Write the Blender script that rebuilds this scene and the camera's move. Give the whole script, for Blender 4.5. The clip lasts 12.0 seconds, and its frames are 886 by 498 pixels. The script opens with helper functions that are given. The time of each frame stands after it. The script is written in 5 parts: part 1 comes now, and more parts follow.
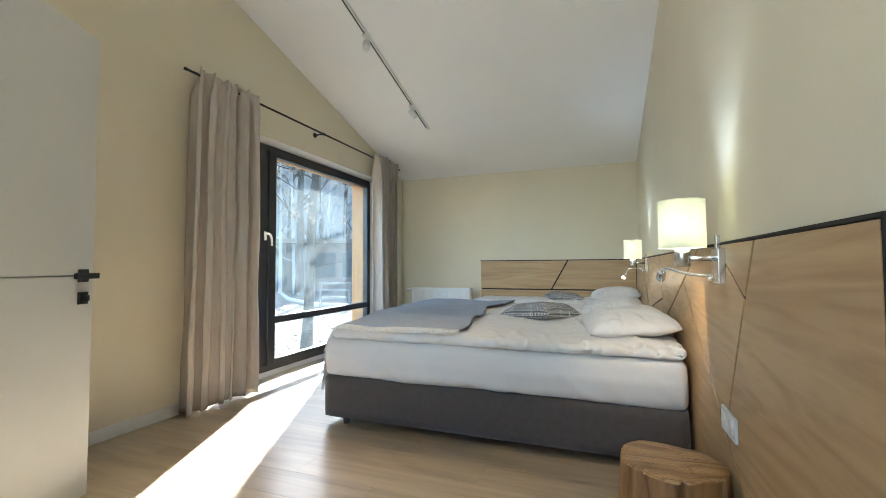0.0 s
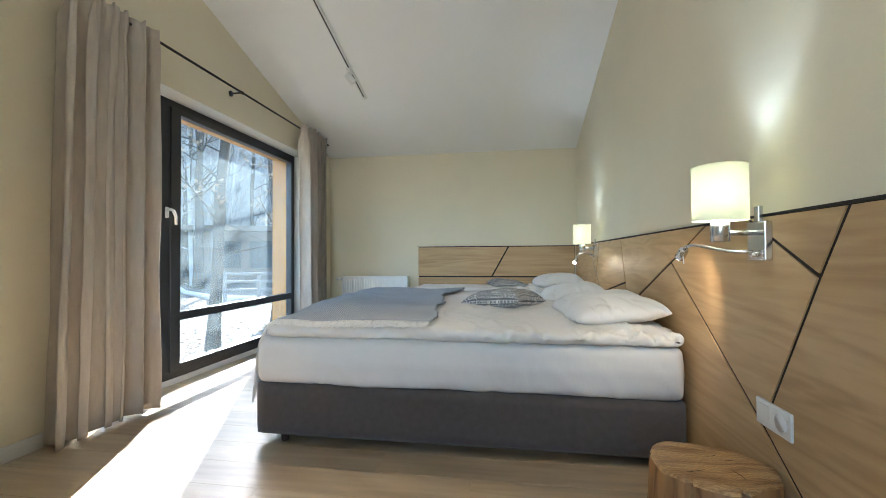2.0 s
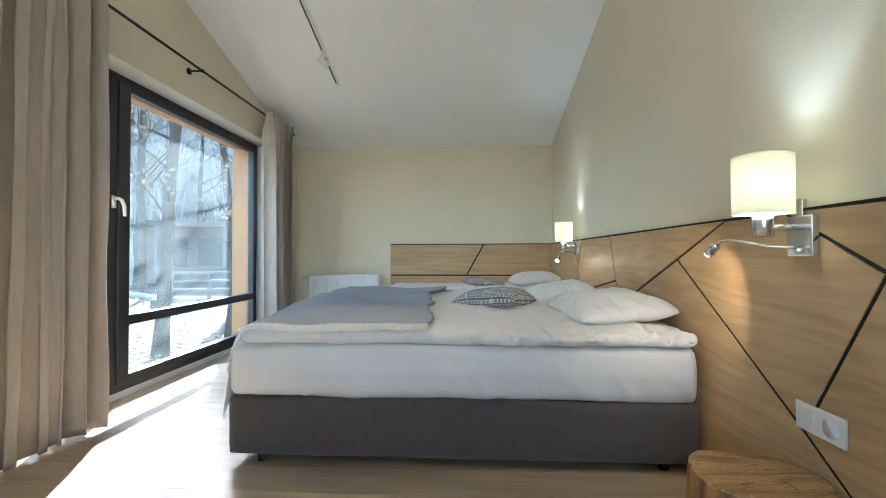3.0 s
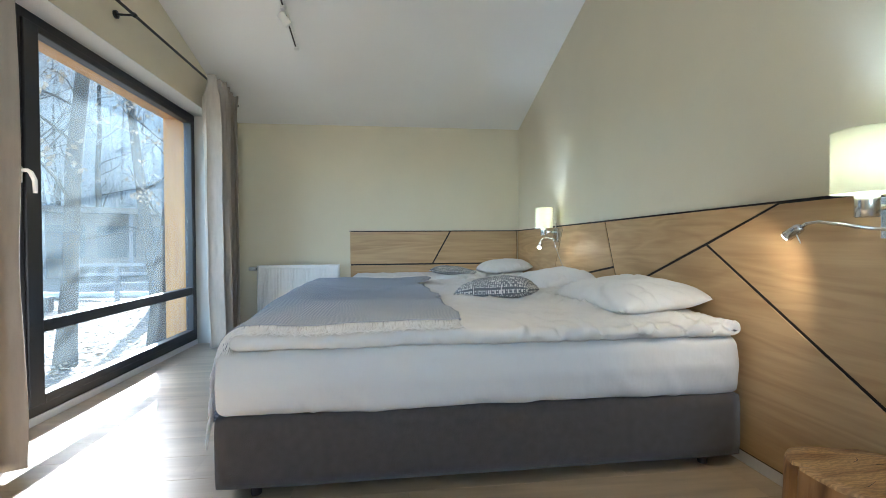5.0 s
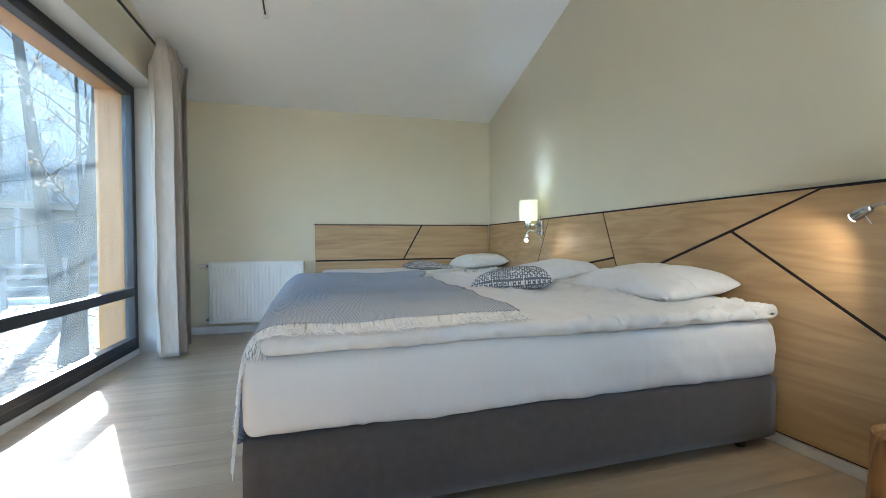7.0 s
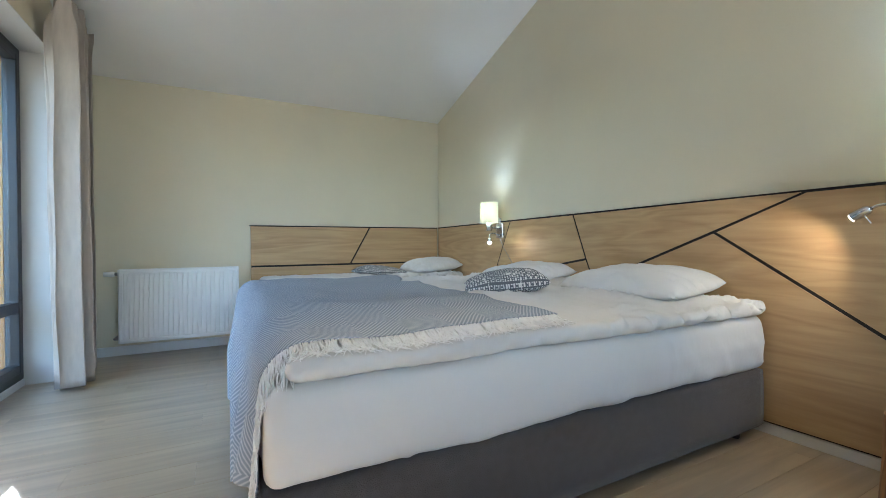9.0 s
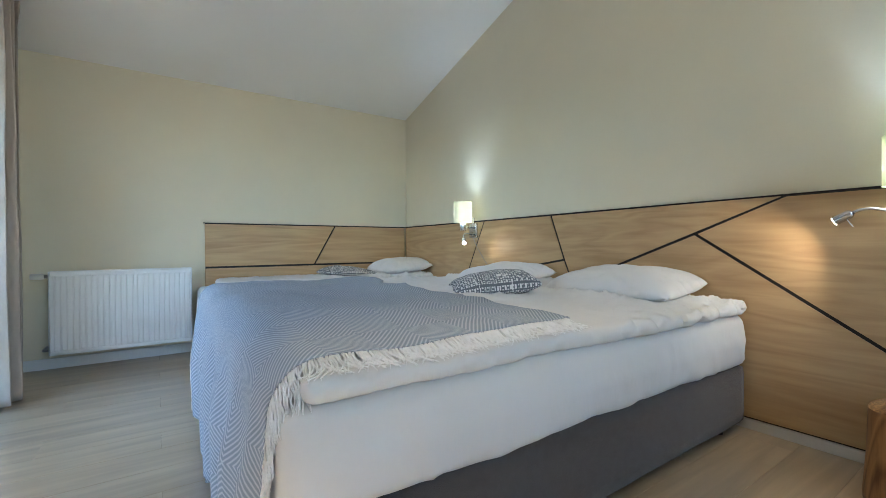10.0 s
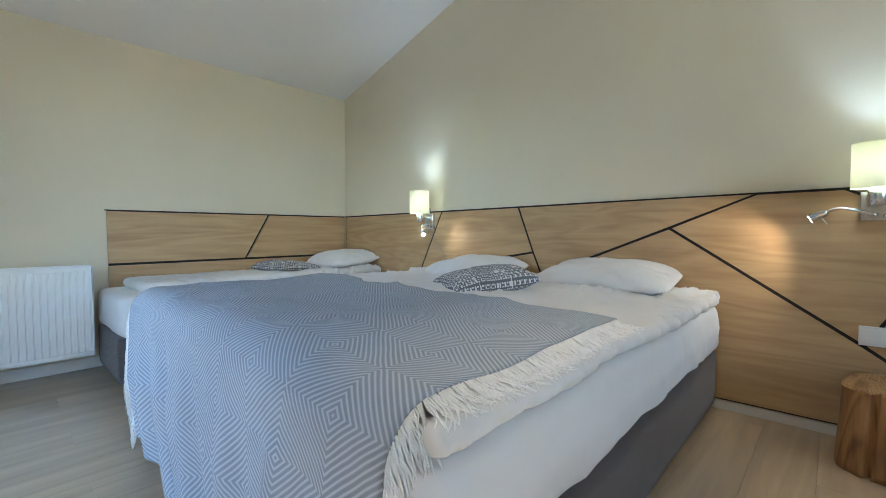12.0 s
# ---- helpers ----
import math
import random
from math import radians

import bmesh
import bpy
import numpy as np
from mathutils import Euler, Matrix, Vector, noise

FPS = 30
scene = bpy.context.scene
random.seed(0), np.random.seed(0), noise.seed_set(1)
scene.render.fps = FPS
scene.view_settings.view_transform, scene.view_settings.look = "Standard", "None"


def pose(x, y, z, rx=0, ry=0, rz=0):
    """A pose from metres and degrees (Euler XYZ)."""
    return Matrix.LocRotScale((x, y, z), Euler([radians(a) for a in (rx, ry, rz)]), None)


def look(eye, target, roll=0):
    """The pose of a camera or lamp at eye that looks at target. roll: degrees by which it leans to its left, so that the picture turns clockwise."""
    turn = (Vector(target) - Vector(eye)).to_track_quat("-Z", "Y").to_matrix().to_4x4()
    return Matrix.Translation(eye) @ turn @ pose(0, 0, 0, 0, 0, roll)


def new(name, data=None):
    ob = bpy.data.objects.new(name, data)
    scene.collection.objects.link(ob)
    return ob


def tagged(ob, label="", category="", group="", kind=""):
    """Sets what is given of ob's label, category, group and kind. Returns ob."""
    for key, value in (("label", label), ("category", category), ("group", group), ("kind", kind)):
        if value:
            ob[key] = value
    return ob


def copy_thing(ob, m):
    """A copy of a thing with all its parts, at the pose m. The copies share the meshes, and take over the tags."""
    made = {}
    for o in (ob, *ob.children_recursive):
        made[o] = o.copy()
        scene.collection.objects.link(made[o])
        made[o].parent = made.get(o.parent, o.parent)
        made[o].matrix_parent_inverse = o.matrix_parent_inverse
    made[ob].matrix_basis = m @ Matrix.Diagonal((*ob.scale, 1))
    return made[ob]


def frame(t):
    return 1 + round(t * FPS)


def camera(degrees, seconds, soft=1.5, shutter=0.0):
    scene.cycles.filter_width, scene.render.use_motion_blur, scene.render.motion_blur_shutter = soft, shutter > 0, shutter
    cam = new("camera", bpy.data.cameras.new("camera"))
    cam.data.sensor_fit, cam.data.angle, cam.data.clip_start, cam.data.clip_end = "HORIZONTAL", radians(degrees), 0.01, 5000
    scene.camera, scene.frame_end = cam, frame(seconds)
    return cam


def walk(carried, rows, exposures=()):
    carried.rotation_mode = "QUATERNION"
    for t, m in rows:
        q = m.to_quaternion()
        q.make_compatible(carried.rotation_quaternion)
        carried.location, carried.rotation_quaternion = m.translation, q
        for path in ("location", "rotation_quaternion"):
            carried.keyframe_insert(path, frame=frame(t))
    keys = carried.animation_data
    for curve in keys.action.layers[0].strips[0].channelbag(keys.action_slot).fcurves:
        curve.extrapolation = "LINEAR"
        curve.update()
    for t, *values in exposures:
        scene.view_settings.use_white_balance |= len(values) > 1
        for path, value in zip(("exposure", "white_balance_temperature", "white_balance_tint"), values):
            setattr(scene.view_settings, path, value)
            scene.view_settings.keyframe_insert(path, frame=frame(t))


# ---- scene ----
cam = camera(92.9, 12.0, soft=0.9)
PATH = [
    (0, (-0.015, 0.062, 0.989), (-0.716, 1.933, 1.072), -0.3),
    (0.5, (-0.11, 0.124, 0.967), (-0.722, 2.027, 1.027), -0.3),
    (1, (-0.203, 0.196, 0.948), (-0.721, 2.128, 0.995), -0.2),
    (1.5, (-0.3, 0.275, 0.945), (-0.715, 2.231, 0.983), -0.3),
    (2, (-0.399, 0.349, 0.943), (-0.708, 2.325, 0.978), -0.3),
    (2.5, (-0.503, 0.427, 0.939), (-0.709, 2.416, 0.972), -0.2),
    (3, (-0.618, 0.502, 0.931), (-0.726, 2.499, 0.96), -0.1),
    (5, (-1.034, 0.777, 0.92), (-0.807, 2.763, 0.894), -0.4),
    (5.5, (-1.156, 0.837, 0.904), (-0.84, 2.811, 0.874), -0.3),
    (6, (-1.265, 0.895, 0.893), (-0.87, 2.856, 0.861), -0.3),
    (6.5, (-1.36, 0.96, 0.876), (-0.89, 2.903, 0.845), -0.3),
    (7, (-1.445, 1.037, 0.865), (-0.899, 2.96, 0.836), -0.5),
    (9, (-1.748, 1.344, 0.846), (-0.823, 3.117, 0.839), -0.6),
    (9.5, (-1.793, 1.428, 0.845), (-0.771, 3.147, 0.84), -0.5),
    (10, (-1.857, 1.517, 0.852), (-0.734, 3.172, 0.841), -0.4),
    (10.5, (-1.925, 1.62, 0.858), (-0.704, 3.203, 0.837), -0.4),
    (11, (-1.962, 1.707, 0.867), (-0.665, 3.228, 0.833), -0.4),
    (11.5, (-2.029, 1.812, 0.879), (-0.643, 3.253, 0.825), -0.4),
    (12, (-2.065, 1.913, 0.886), (-0.605, 3.277, 0.814), -0.4),
]
EXPOSURES = ((0.0, 3.60, 5780, 9), (2.5, 3.54, 5700, 9), (5.0, 3.52, 5560, 9), (12.0, 3.47, 5480, 9))
walk(cam, [(t, look(eye, target, roll)) for t, eye, target, roll in PATH], EXPOSURES)

# ---- light and exposure ----
world = bpy.data.worlds.new("sky_world")
scene.world = world
world.use_nodes = True
wn = world.node_tree.nodes
sky = wn.new("ShaderNodeTexSky")
sky.sky_type = "NISHITA"
sky.sun_disc = False
sky.sun_elevation = radians(27)
sky.sun_rotation = radians(-25)
sky.dust_density = 1.0
sky.air_density = 1.0
world.node_tree.links.new(sky.outputs[0], wn["Background"].inputs[0])
wn["Background"].inputs[1].default_value = 0.15


def lamp(name, kind, m, energy, color, **settings):
    data = bpy.data.lights.new(name, kind)
    data.energy, data.color = energy, color
    for key, value in settings.items():
        if key == "radius":
            data.shadow_soft_size = value
        elif key == "cone":
            data.spot_size = radians(value)
        elif key == "blend":
            data.spot_blend = value
        elif key == "angle":
            data.angle = radians(value)
    ob = new(name, data)
    ob.matrix_world = m
    return ob


SUN_HEAD = Vector((0.423, -0.906, 0)).normalized() * math.cos(radians(27))
lamp("sun", "SUN", look((0, 0, 0), (SUN_HEAD.x, SUN_HEAD.y, -math.sin(radians(27)))), 5.0, (1.0, 0.955, 0.90), angle=0.6)

# strength of the added lamp that lifts the ceiling
CEILING_FILL_W = 4.2

# ---- materials ----


def mat(name, color, rough=0.6, spec=0.5, metal=0.0, vary=0.12, scale=6.0, stretch=(1, 1, 1), bump=0.15, bump_scale=60.0, sheen=0.0, rand=0.0, coat=0.0, depth=0.004):
    """A surface with a broad and a fine variation of its colour, and fine relief."""
    m = bpy.data.materials.new(name)
    m.use_nodes = True
    nt = m.node_tree
    n, ln = nt.nodes, nt.links
    b = n["Principled BSDF"]
    b.inputs["Roughness"].default_value = rough
    b.inputs["Specular IOR Level"].default_value = spec
    b.inputs["Metallic"].default_value = metal
    b.inputs["Sheen Weight"].default_value = sheen
    b.inputs["Coat Weight"].default_value = coat
    co = n.new("ShaderNodeTexCoord")
    mp = n.new("ShaderNodeMapping")
    mp.inputs["Scale"].default_value = stretch
    ln.new(co.outputs["Object"], mp.inputs["Vector"])
    broad = n.new("ShaderNodeTexNoise")
    broad.inputs["Scale"].default_value = scale
    broad.inputs["Detail"].default_value = 5
    ln.new(mp.outputs[0], broad.inputs["Vector"])
    fine = n.new("ShaderNodeTexNoise")
    fine.inputs["Scale"].default_value = bump_scale
    fine.inputs["Detail"].default_value = 4
    ln.new(mp.outputs[0], fine.inputs["Vector"])
    add = n.new("ShaderNodeMath")
    add.operation = "MULTIPLY_ADD"
    ln.new(fine.outputs["Fac"], add.inputs[0])
    add.inputs[1].default_value = 0.35
    ln.new(broad.outputs["Fac"], add.inputs[2])
    ramp = n.new("ShaderNodeValToRGB")
    ramp.color_ramp.elements[0].position, ramp.color_ramp.elements[1].position = 0.4, 0.95
    ramp.color_ramp.elements[0].color = (*[c * (1 - vary) for c in color], 1)
    ramp.color_ramp.elements[1].color = (*[min(1, c * (1 + vary)) for c in color], 1)
    ln.new(add.outputs[0], ramp.inputs[0])
    out = ramp.outputs[0]
    if rand:
        info = n.new("ShaderNodeObjectInfo")
        hsv = n.new("ShaderNodeHueSaturation")
        mr = n.new("ShaderNodeMapRange")
        mr.inputs[3].default_value, mr.inputs[4].default_value = 1 - rand, 1 + rand
        ln.new(info.outputs["Random"], mr.inputs[0])
        ln.new(mr.outputs[0], hsv.inputs["Value"])
        ln.new(out, hsv.inputs["Color"])
        out = hsv.outputs[0]
    ln.new(out, b.inputs["Base Color"])
    bp = n.new("ShaderNodeBump")
    bp.inputs["Strength"].default_value = bump
    bp.inputs["Distance"].default_value = depth
    ln.new(fine.outputs["Fac"], bp.inputs["Height"])
    ln.new(bp.outputs[0], b.inputs["Normal"])
    return m


def wood(name, pale, dark, axis, rough, grain=1.0, rand=0.06, coat=0.0, cathedral=0.35, swirl=0.35):
    """Wood whose grain runs along one axis (0, 1, 2), each piece with its own offset."""
    m = bpy.data.materials.new(name)
    m.use_nodes = True
    nt = m.node_tree
    n, ln = nt.nodes, nt.links
    b = n["Principled BSDF"]
    b.inputs["Roughness"].default_value = rough
    b.inputs["Coat Weight"].default_value = coat
    b.inputs["Coat Roughness"].default_value = 0.3
    b.inputs["Coat IOR"].default_value = 1.75
    co = n.new("ShaderNodeTexCoord")
    info = n.new("ShaderNodeObjectInfo")
    shift = n.new("ShaderNodeVectorMath")
    shift.operation = "MULTIPLY_ADD"
    comb = n.new("ShaderNodeCombineXYZ")
    for k in range(3):
        ln.new(info.outputs["Random"], comb.inputs[k])
    ln.new(comb.outputs[0], shift.inputs[0])
    shift.inputs[1].default_value = (7.3, 11.1, 5.7)
    ln.new(co.outputs["Object"], shift.inputs[2])
    mp = n.new("ShaderNodeMapping")
    s = [1.0, 1.0, 1.0]
    s[axis] = 0.07
    mp.inputs["Scale"].default_value = s
    ln.new(shift.outputs[0], mp.inputs["Vector"])
    streak = n.new("ShaderNodeTexNoise")
    streak.inputs["Scale"].default_value = 26 * grain
    streak.inputs["Detail"].default_value = 7
    streak.inputs["Roughness"].default_value = 0.62
    streak.inputs["Distortion"].default_value = 0.6
    ln.new(mp.outputs[0], streak.inputs["Vector"])
    mp2 = n.new("ShaderNodeMapping")
    s2 = [1.0, 1.0, 1.0]
    s2[axis] = 0.12
    mp2.inputs["Scale"].default_value = s2
    ln.new(shift.outputs[0], mp2.inputs["Vector"])
    broad = n.new("ShaderNodeTexNoise")
    broad.inputs["Scale"].default_value = 4.0 * grain
    broad.inputs["Detail"].default_value = 3
    broad.inputs["Distortion"].default_value = swirl
    ln.new(mp2.outputs[0], broad.inputs["Vector"])
    band = n.new("ShaderNodeMath")
    band.operation = "MULTIPLY"
    ln.new(broad.outputs["Fac"], band.inputs[0])
    band.inputs[1].default_value = 9.0
    saw = n.new("ShaderNodeMath")
    saw.operation = "PINGPONG"
    ln.new(band.outputs[0], saw.inputs[0])
    saw.inputs[1].default_value = 0.5
    mix = n.new("ShaderNodeMath")
    mix.operation = "MULTIPLY_ADD"
    ln.new(saw.outputs[0], mix.inputs[0])
    mix.inputs[1].default_value = cathedral
    ln.new(streak.outputs["Fac"], mix.inputs[2])
    ramp = n.new("ShaderNodeValToRGB")
    e = ramp.color_ramp.elements
    e[0].position, e[1].position = 0.40, 0.80
    e[0].color, e[1].color = (*dark, 1), (*pale, 1)
    ln.new(mix.outputs[0], ramp.inputs[0])
    hsv = n.new("ShaderNodeHueSaturation")
    mr = n.new("ShaderNodeMapRange")
    mr.inputs[3].default_value, mr.inputs[4].default_value = 1 - rand, 1 + rand
    ln.new(info.outputs["Random"], mr.inputs[0])
    ln.new(mr.outputs[0], hsv.inputs["Value"])
    ln.new(ramp.outputs[0], hsv.inputs["Color"])
    ln.new(hsv.outputs[0], b.inputs["Base Color"])
    bp = n.new("ShaderNodeBump")
    bp.inputs["Strength"].default_value = 0.12
    bp.inputs["Distance"].default_value = 0.002
    ln.new(streak.outputs["Fac"], bp.inputs["Height"])
    ln.new(bp.outputs[0], b.inputs["Normal"])
    return m


def add_translucent(m, share, color):
    """Lets light through a thin cloth or shade."""
    nt = m.node_tree
    n, ln = nt.nodes, nt.links
    tr = n.new("ShaderNodeBsdfTranslucent")
    tr.inputs["Color"].default_value = (*color, 1)
    mx = n.new("ShaderNodeMixShader")
    mx.inputs[0].default_value = share
    ln.new(n["Principled BSDF"].outputs[0], mx.inputs[1])
    ln.new(tr.outputs[0], mx.inputs[2])
    ln.new(mx.outputs[0], n["Material Output"].inputs["Surface"])
    return m


M_WALL = mat("wall_paint", (0.755, 0.69, 0.53), 0.75, 0.3, vary=0.03, scale=2.5, bump=0.12, bump_scale=220)
M_CEIL = mat("ceiling_paint", (0.90, 0.895, 0.875), 0.8, 0.3, vary=0.02, scale=2, bump=0.08, bump_scale=180)
M_WHITE = mat("white_paint", (0.78, 0.78, 0.76), 0.45, 0.5, vary=0.02, bump=0.05)
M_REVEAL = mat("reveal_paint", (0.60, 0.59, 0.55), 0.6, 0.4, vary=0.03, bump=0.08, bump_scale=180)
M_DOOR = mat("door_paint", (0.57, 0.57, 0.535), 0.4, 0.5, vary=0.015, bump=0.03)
M_FLOOR = wood("floor_laminate", (0.53, 0.41, 0.26), (0.35, 0.255, 0.148), 0, 0.33, 0.55, rand=0.06, coat=0.9, cathedral=0.4, swirl=0.7)
M_SUB = mat("floor_joint", (0.20, 0.15, 0.10), 0.8)
M_PANEL = wood("oak_panel", (0.535, 0.362, 0.183), (0.40, 0.255, 0.118), 1, 0.45, 0.75, rand=0.035, cathedral=0.5, swirl=1.3)
M_PANEL_X = wood("oak_panel_cross", (0.535, 0.362, 0.183), (0.40, 0.255, 0.118), 0, 0.45, 0.75, rand=0.035, cathedral=0.5, swirl=1.3)
M_GROOVE = mat("dark_groove", (0.010, 0.008, 0.007), 0.7)
M_EXT_WOOD = wood("orange_pine", (0.58, 0.30, 0.07), (0.42, 0.19, 0.036), 2, 0.5, 0.7, rand=0.04)
M_BLACK = mat("black_metal", (0.012, 0.012, 0.013), 0.45, 0.5, bump=0.05)
M_FRAME = mat("anthracite_frame", (0.022, 0.024, 0.028), 0.4, 0.5, bump=0.04, vary=0.08)
M_CHROME = mat("brushed_chrome", (0.62, 0.62, 0.62), 0.22, 0.5, metal=1.0, vary=0.04, bump=0.03)
M_STEEL = mat("satin_nickel", (0.34, 0.34, 0.335), 0.32, 0.5, metal=1.0, vary=0.05, bump=0.03)
M_BASE = mat("taupe_upholstery", (0.092, 0.078, 0.070), 0.9, 0.2, vary=0.14, scale=30, bump=0.5, bump_scale=420, sheen=0.25)
M_SHEET = mat("white_cotton", (0.70, 0.68, 0.65), 0.85, 0.2, vary=0.015, scale=5, stretch=(1.0, 1.0, 0.55), bump=0.4, bump_scale=7, sheen=0.1, depth=0.018)


def creases(m, scale, depth, stretch):
    """Adds crisp fold lines to a cloth's relief, where it has lain folded and slept on."""
    n, ln = m.node_tree.nodes, m.node_tree.links
    co = n.new("ShaderNodeTexCoord")
    mp = n.new("ShaderNodeMapping")
    mp.inputs["Scale"].default_value = stretch
    mp.inputs["Rotation"].default_value = (0.25, 0.2, 0.5)
    ln.new(co.outputs["Object"], mp.inputs["Vector"])
    total = None
    for k, (f, w) in enumerate(((scale, 1.0), (scale * 2.3, 0.55))):
        ns = n.new("ShaderNodeTexNoise")
        ns.noise_type = "RIDGED_MULTIFRACTAL"
        ns.inputs["Scale"].default_value = f
        ns.inputs["Detail"].default_value = 1.5
        ns.inputs["Distortion"].default_value = 0.5
        ln.new(mp.outputs[0], ns.inputs["Vector"])
        ml = n.new("ShaderNodeMath")
        ml.operation = "MULTIPLY_ADD"
        ml.inputs[1].default_value = w
        ml.inputs[2].default_value = 0.0
        ln.new(ns.outputs["Fac"], ml.inputs[0])
        if total:
            ln.new(total, ml.inputs[2])
        total = ml.outputs[0]
    bp = n.new("ShaderNodeBump")
    bp.inputs["Strength"].default_value = 0.6
    bp.inputs["Distance"].default_value = depth
    ln.new(total, bp.inputs["Height"])
    b = n["Principled BSDF"]
    ln.new(b.inputs["Normal"].links[0].from_socket, bp.inputs["Normal"])
    ln.new(bp.outputs[0], b.inputs["Normal"])
    return m


creases(M_SHEET, 2.6, 0.034, (1.0, 1.6, 0.6))
M_PILLOW = creases(mat("pillow_cotton", (0.71, 0.70, 0.685), 0.85, 0.2, vary=0.02, scale=8, stretch=(1.0, 0.5, 1.0), bump=0.3, bump_scale=10, sheen=0.1, depth=0.010), 3.0, 0.013, (1.4, 0.7, 1.0))
M_CURTAIN = add_translucent(mat("linen_curtain", (0.53, 0.47, 0.40), 0.9, 0.15, vary=0.1, scale=14, stretch=(3, 3, 0.6), bump=0.3, bump_scale=260, sheen=0.1), 0.08, (0.42, 0.3, 0.22))
M_FRINGE = mat("cream_wool", (0.85, 0.845, 0.825), 0.95, 0.1, vary=0.08, scale=40, bump=0.2)
M_PLASTIC = mat("white_plastic", (0.80, 0.80, 0.78), 0.35, 0.5, vary=0.01, bump=0.02)
M_HOLE = mat("socket_hole", (0.05, 0.05, 0.05), 0.6)
M_RAD = mat("radiator_enamel", (0.82, 0.83, 0.82), 0.35, 0.5, vary=0.015, bump=0.03)
M_LOG = wood("log_side", (0.37, 0.195, 0.075), (0.12, 0.052, 0.018), 2, 0.5, 0.9, rand=0.0, cathedral=0.6, swirl=1.2)
M_LEG = mat("dark_leg", (0.035, 0.02, 0.015), 0.5)
M_SHADE = bpy.data.materials.new("cream_shade")
M_SHADE.use_nodes = True
add_translucent(M_SHADE, 0.14, (0.92, 0.85, 0.52))
M_SHADE.node_tree.nodes["Principled BSDF"].inputs["Base Color"].default_value = (0.80, 0.78, 0.58, 1)
M_SHADE.node_tree.nodes["Principled BSDF"].inputs["Roughness"].default_value = 0.8
M_BULB = bpy.data.materials.new("lit_lens")
M_BULB.use_nodes = True
M_BULB.node_tree.nodes["Principled BSDF"].inputs["Emission Color"].default_value = (1.0, 0.95, 0.86, 1)
M_BULB.node_tree.nodes["Principled BSDF"].inputs["Emission Strength"].default_value = 4.0


def log_end():
    """Sawn end grain: rings round the pith, darkened by drying cracks."""
    m = wood("log_end_grain", (0.56, 0.34, 0.14), (0.30, 0.145, 0.05), 0, 0.45, 0.5, rand=0.0, cathedral=0.9, swirl=2.5)
    n, ln = m.node_tree.nodes, m.node_tree.links
    co = n.new("ShaderNodeTexCoord")
    rings = n.new("ShaderNodeTexWave")
    rings.wave_type, rings.rings_direction = "RINGS", "Z"
    rings.inputs["Scale"].default_value = 26
    rings.inputs["Distortion"].default_value = 11
    rings.inputs["Detail"].default_value = 4
    rings.inputs["Detail Scale"].default_value = 1.4
    ln.new(co.outputs["Object"], rings.inputs["Vector"])
    mx = n.new("ShaderNodeMix")
    mx.data_type, mx.blend_type = "RGBA", "MULTIPLY"
    mx.inputs[0].default_value = 0.35
    old = n["Principled BSDF"].inputs["Base Color"].links[0].from_socket
    ln.new(old, mx.inputs[6])
    ln.new(rings.outputs["Color"], mx.inputs[7])
    ln.new(mx.outputs[2], n["Principled BSDF"].inputs["Base Color"])
    return m


M_LOG_END = log_end()


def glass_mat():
    """Window glass with a thin pale film that stands in for haze in the view."""
    m = bpy.data.materials.new("haze_film_glass")
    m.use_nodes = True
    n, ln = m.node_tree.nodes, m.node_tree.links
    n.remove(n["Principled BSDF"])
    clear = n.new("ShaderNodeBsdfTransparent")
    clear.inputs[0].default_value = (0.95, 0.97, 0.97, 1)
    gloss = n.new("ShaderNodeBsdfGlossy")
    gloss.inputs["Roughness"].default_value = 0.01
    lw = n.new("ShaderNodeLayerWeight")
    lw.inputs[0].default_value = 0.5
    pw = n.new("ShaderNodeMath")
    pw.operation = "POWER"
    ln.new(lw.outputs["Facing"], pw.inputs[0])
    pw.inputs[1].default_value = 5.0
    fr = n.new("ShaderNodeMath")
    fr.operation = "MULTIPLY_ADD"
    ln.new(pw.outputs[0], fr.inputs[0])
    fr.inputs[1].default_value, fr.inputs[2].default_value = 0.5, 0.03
    # pale scatter added to veil the view like haze
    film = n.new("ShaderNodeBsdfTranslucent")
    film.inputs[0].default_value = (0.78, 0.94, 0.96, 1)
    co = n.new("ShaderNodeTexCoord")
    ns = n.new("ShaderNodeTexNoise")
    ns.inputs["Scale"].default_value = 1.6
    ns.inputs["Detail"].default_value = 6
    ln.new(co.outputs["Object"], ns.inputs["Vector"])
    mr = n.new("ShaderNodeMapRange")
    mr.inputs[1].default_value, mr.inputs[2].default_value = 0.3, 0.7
    mr.inputs[3].default_value, mr.inputs[4].default_value = HAZE_FILM[0], HAZE_FILM[1]
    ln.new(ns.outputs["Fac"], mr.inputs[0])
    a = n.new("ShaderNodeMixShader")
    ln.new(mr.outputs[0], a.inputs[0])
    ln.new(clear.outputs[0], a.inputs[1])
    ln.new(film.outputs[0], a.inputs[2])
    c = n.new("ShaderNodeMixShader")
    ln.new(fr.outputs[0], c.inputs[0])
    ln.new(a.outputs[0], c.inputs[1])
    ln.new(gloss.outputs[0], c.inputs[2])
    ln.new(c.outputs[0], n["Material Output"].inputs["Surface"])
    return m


# least and greatest share of the haze put on the panes
HAZE_FILM = (0.020, 0.038)
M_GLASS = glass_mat()


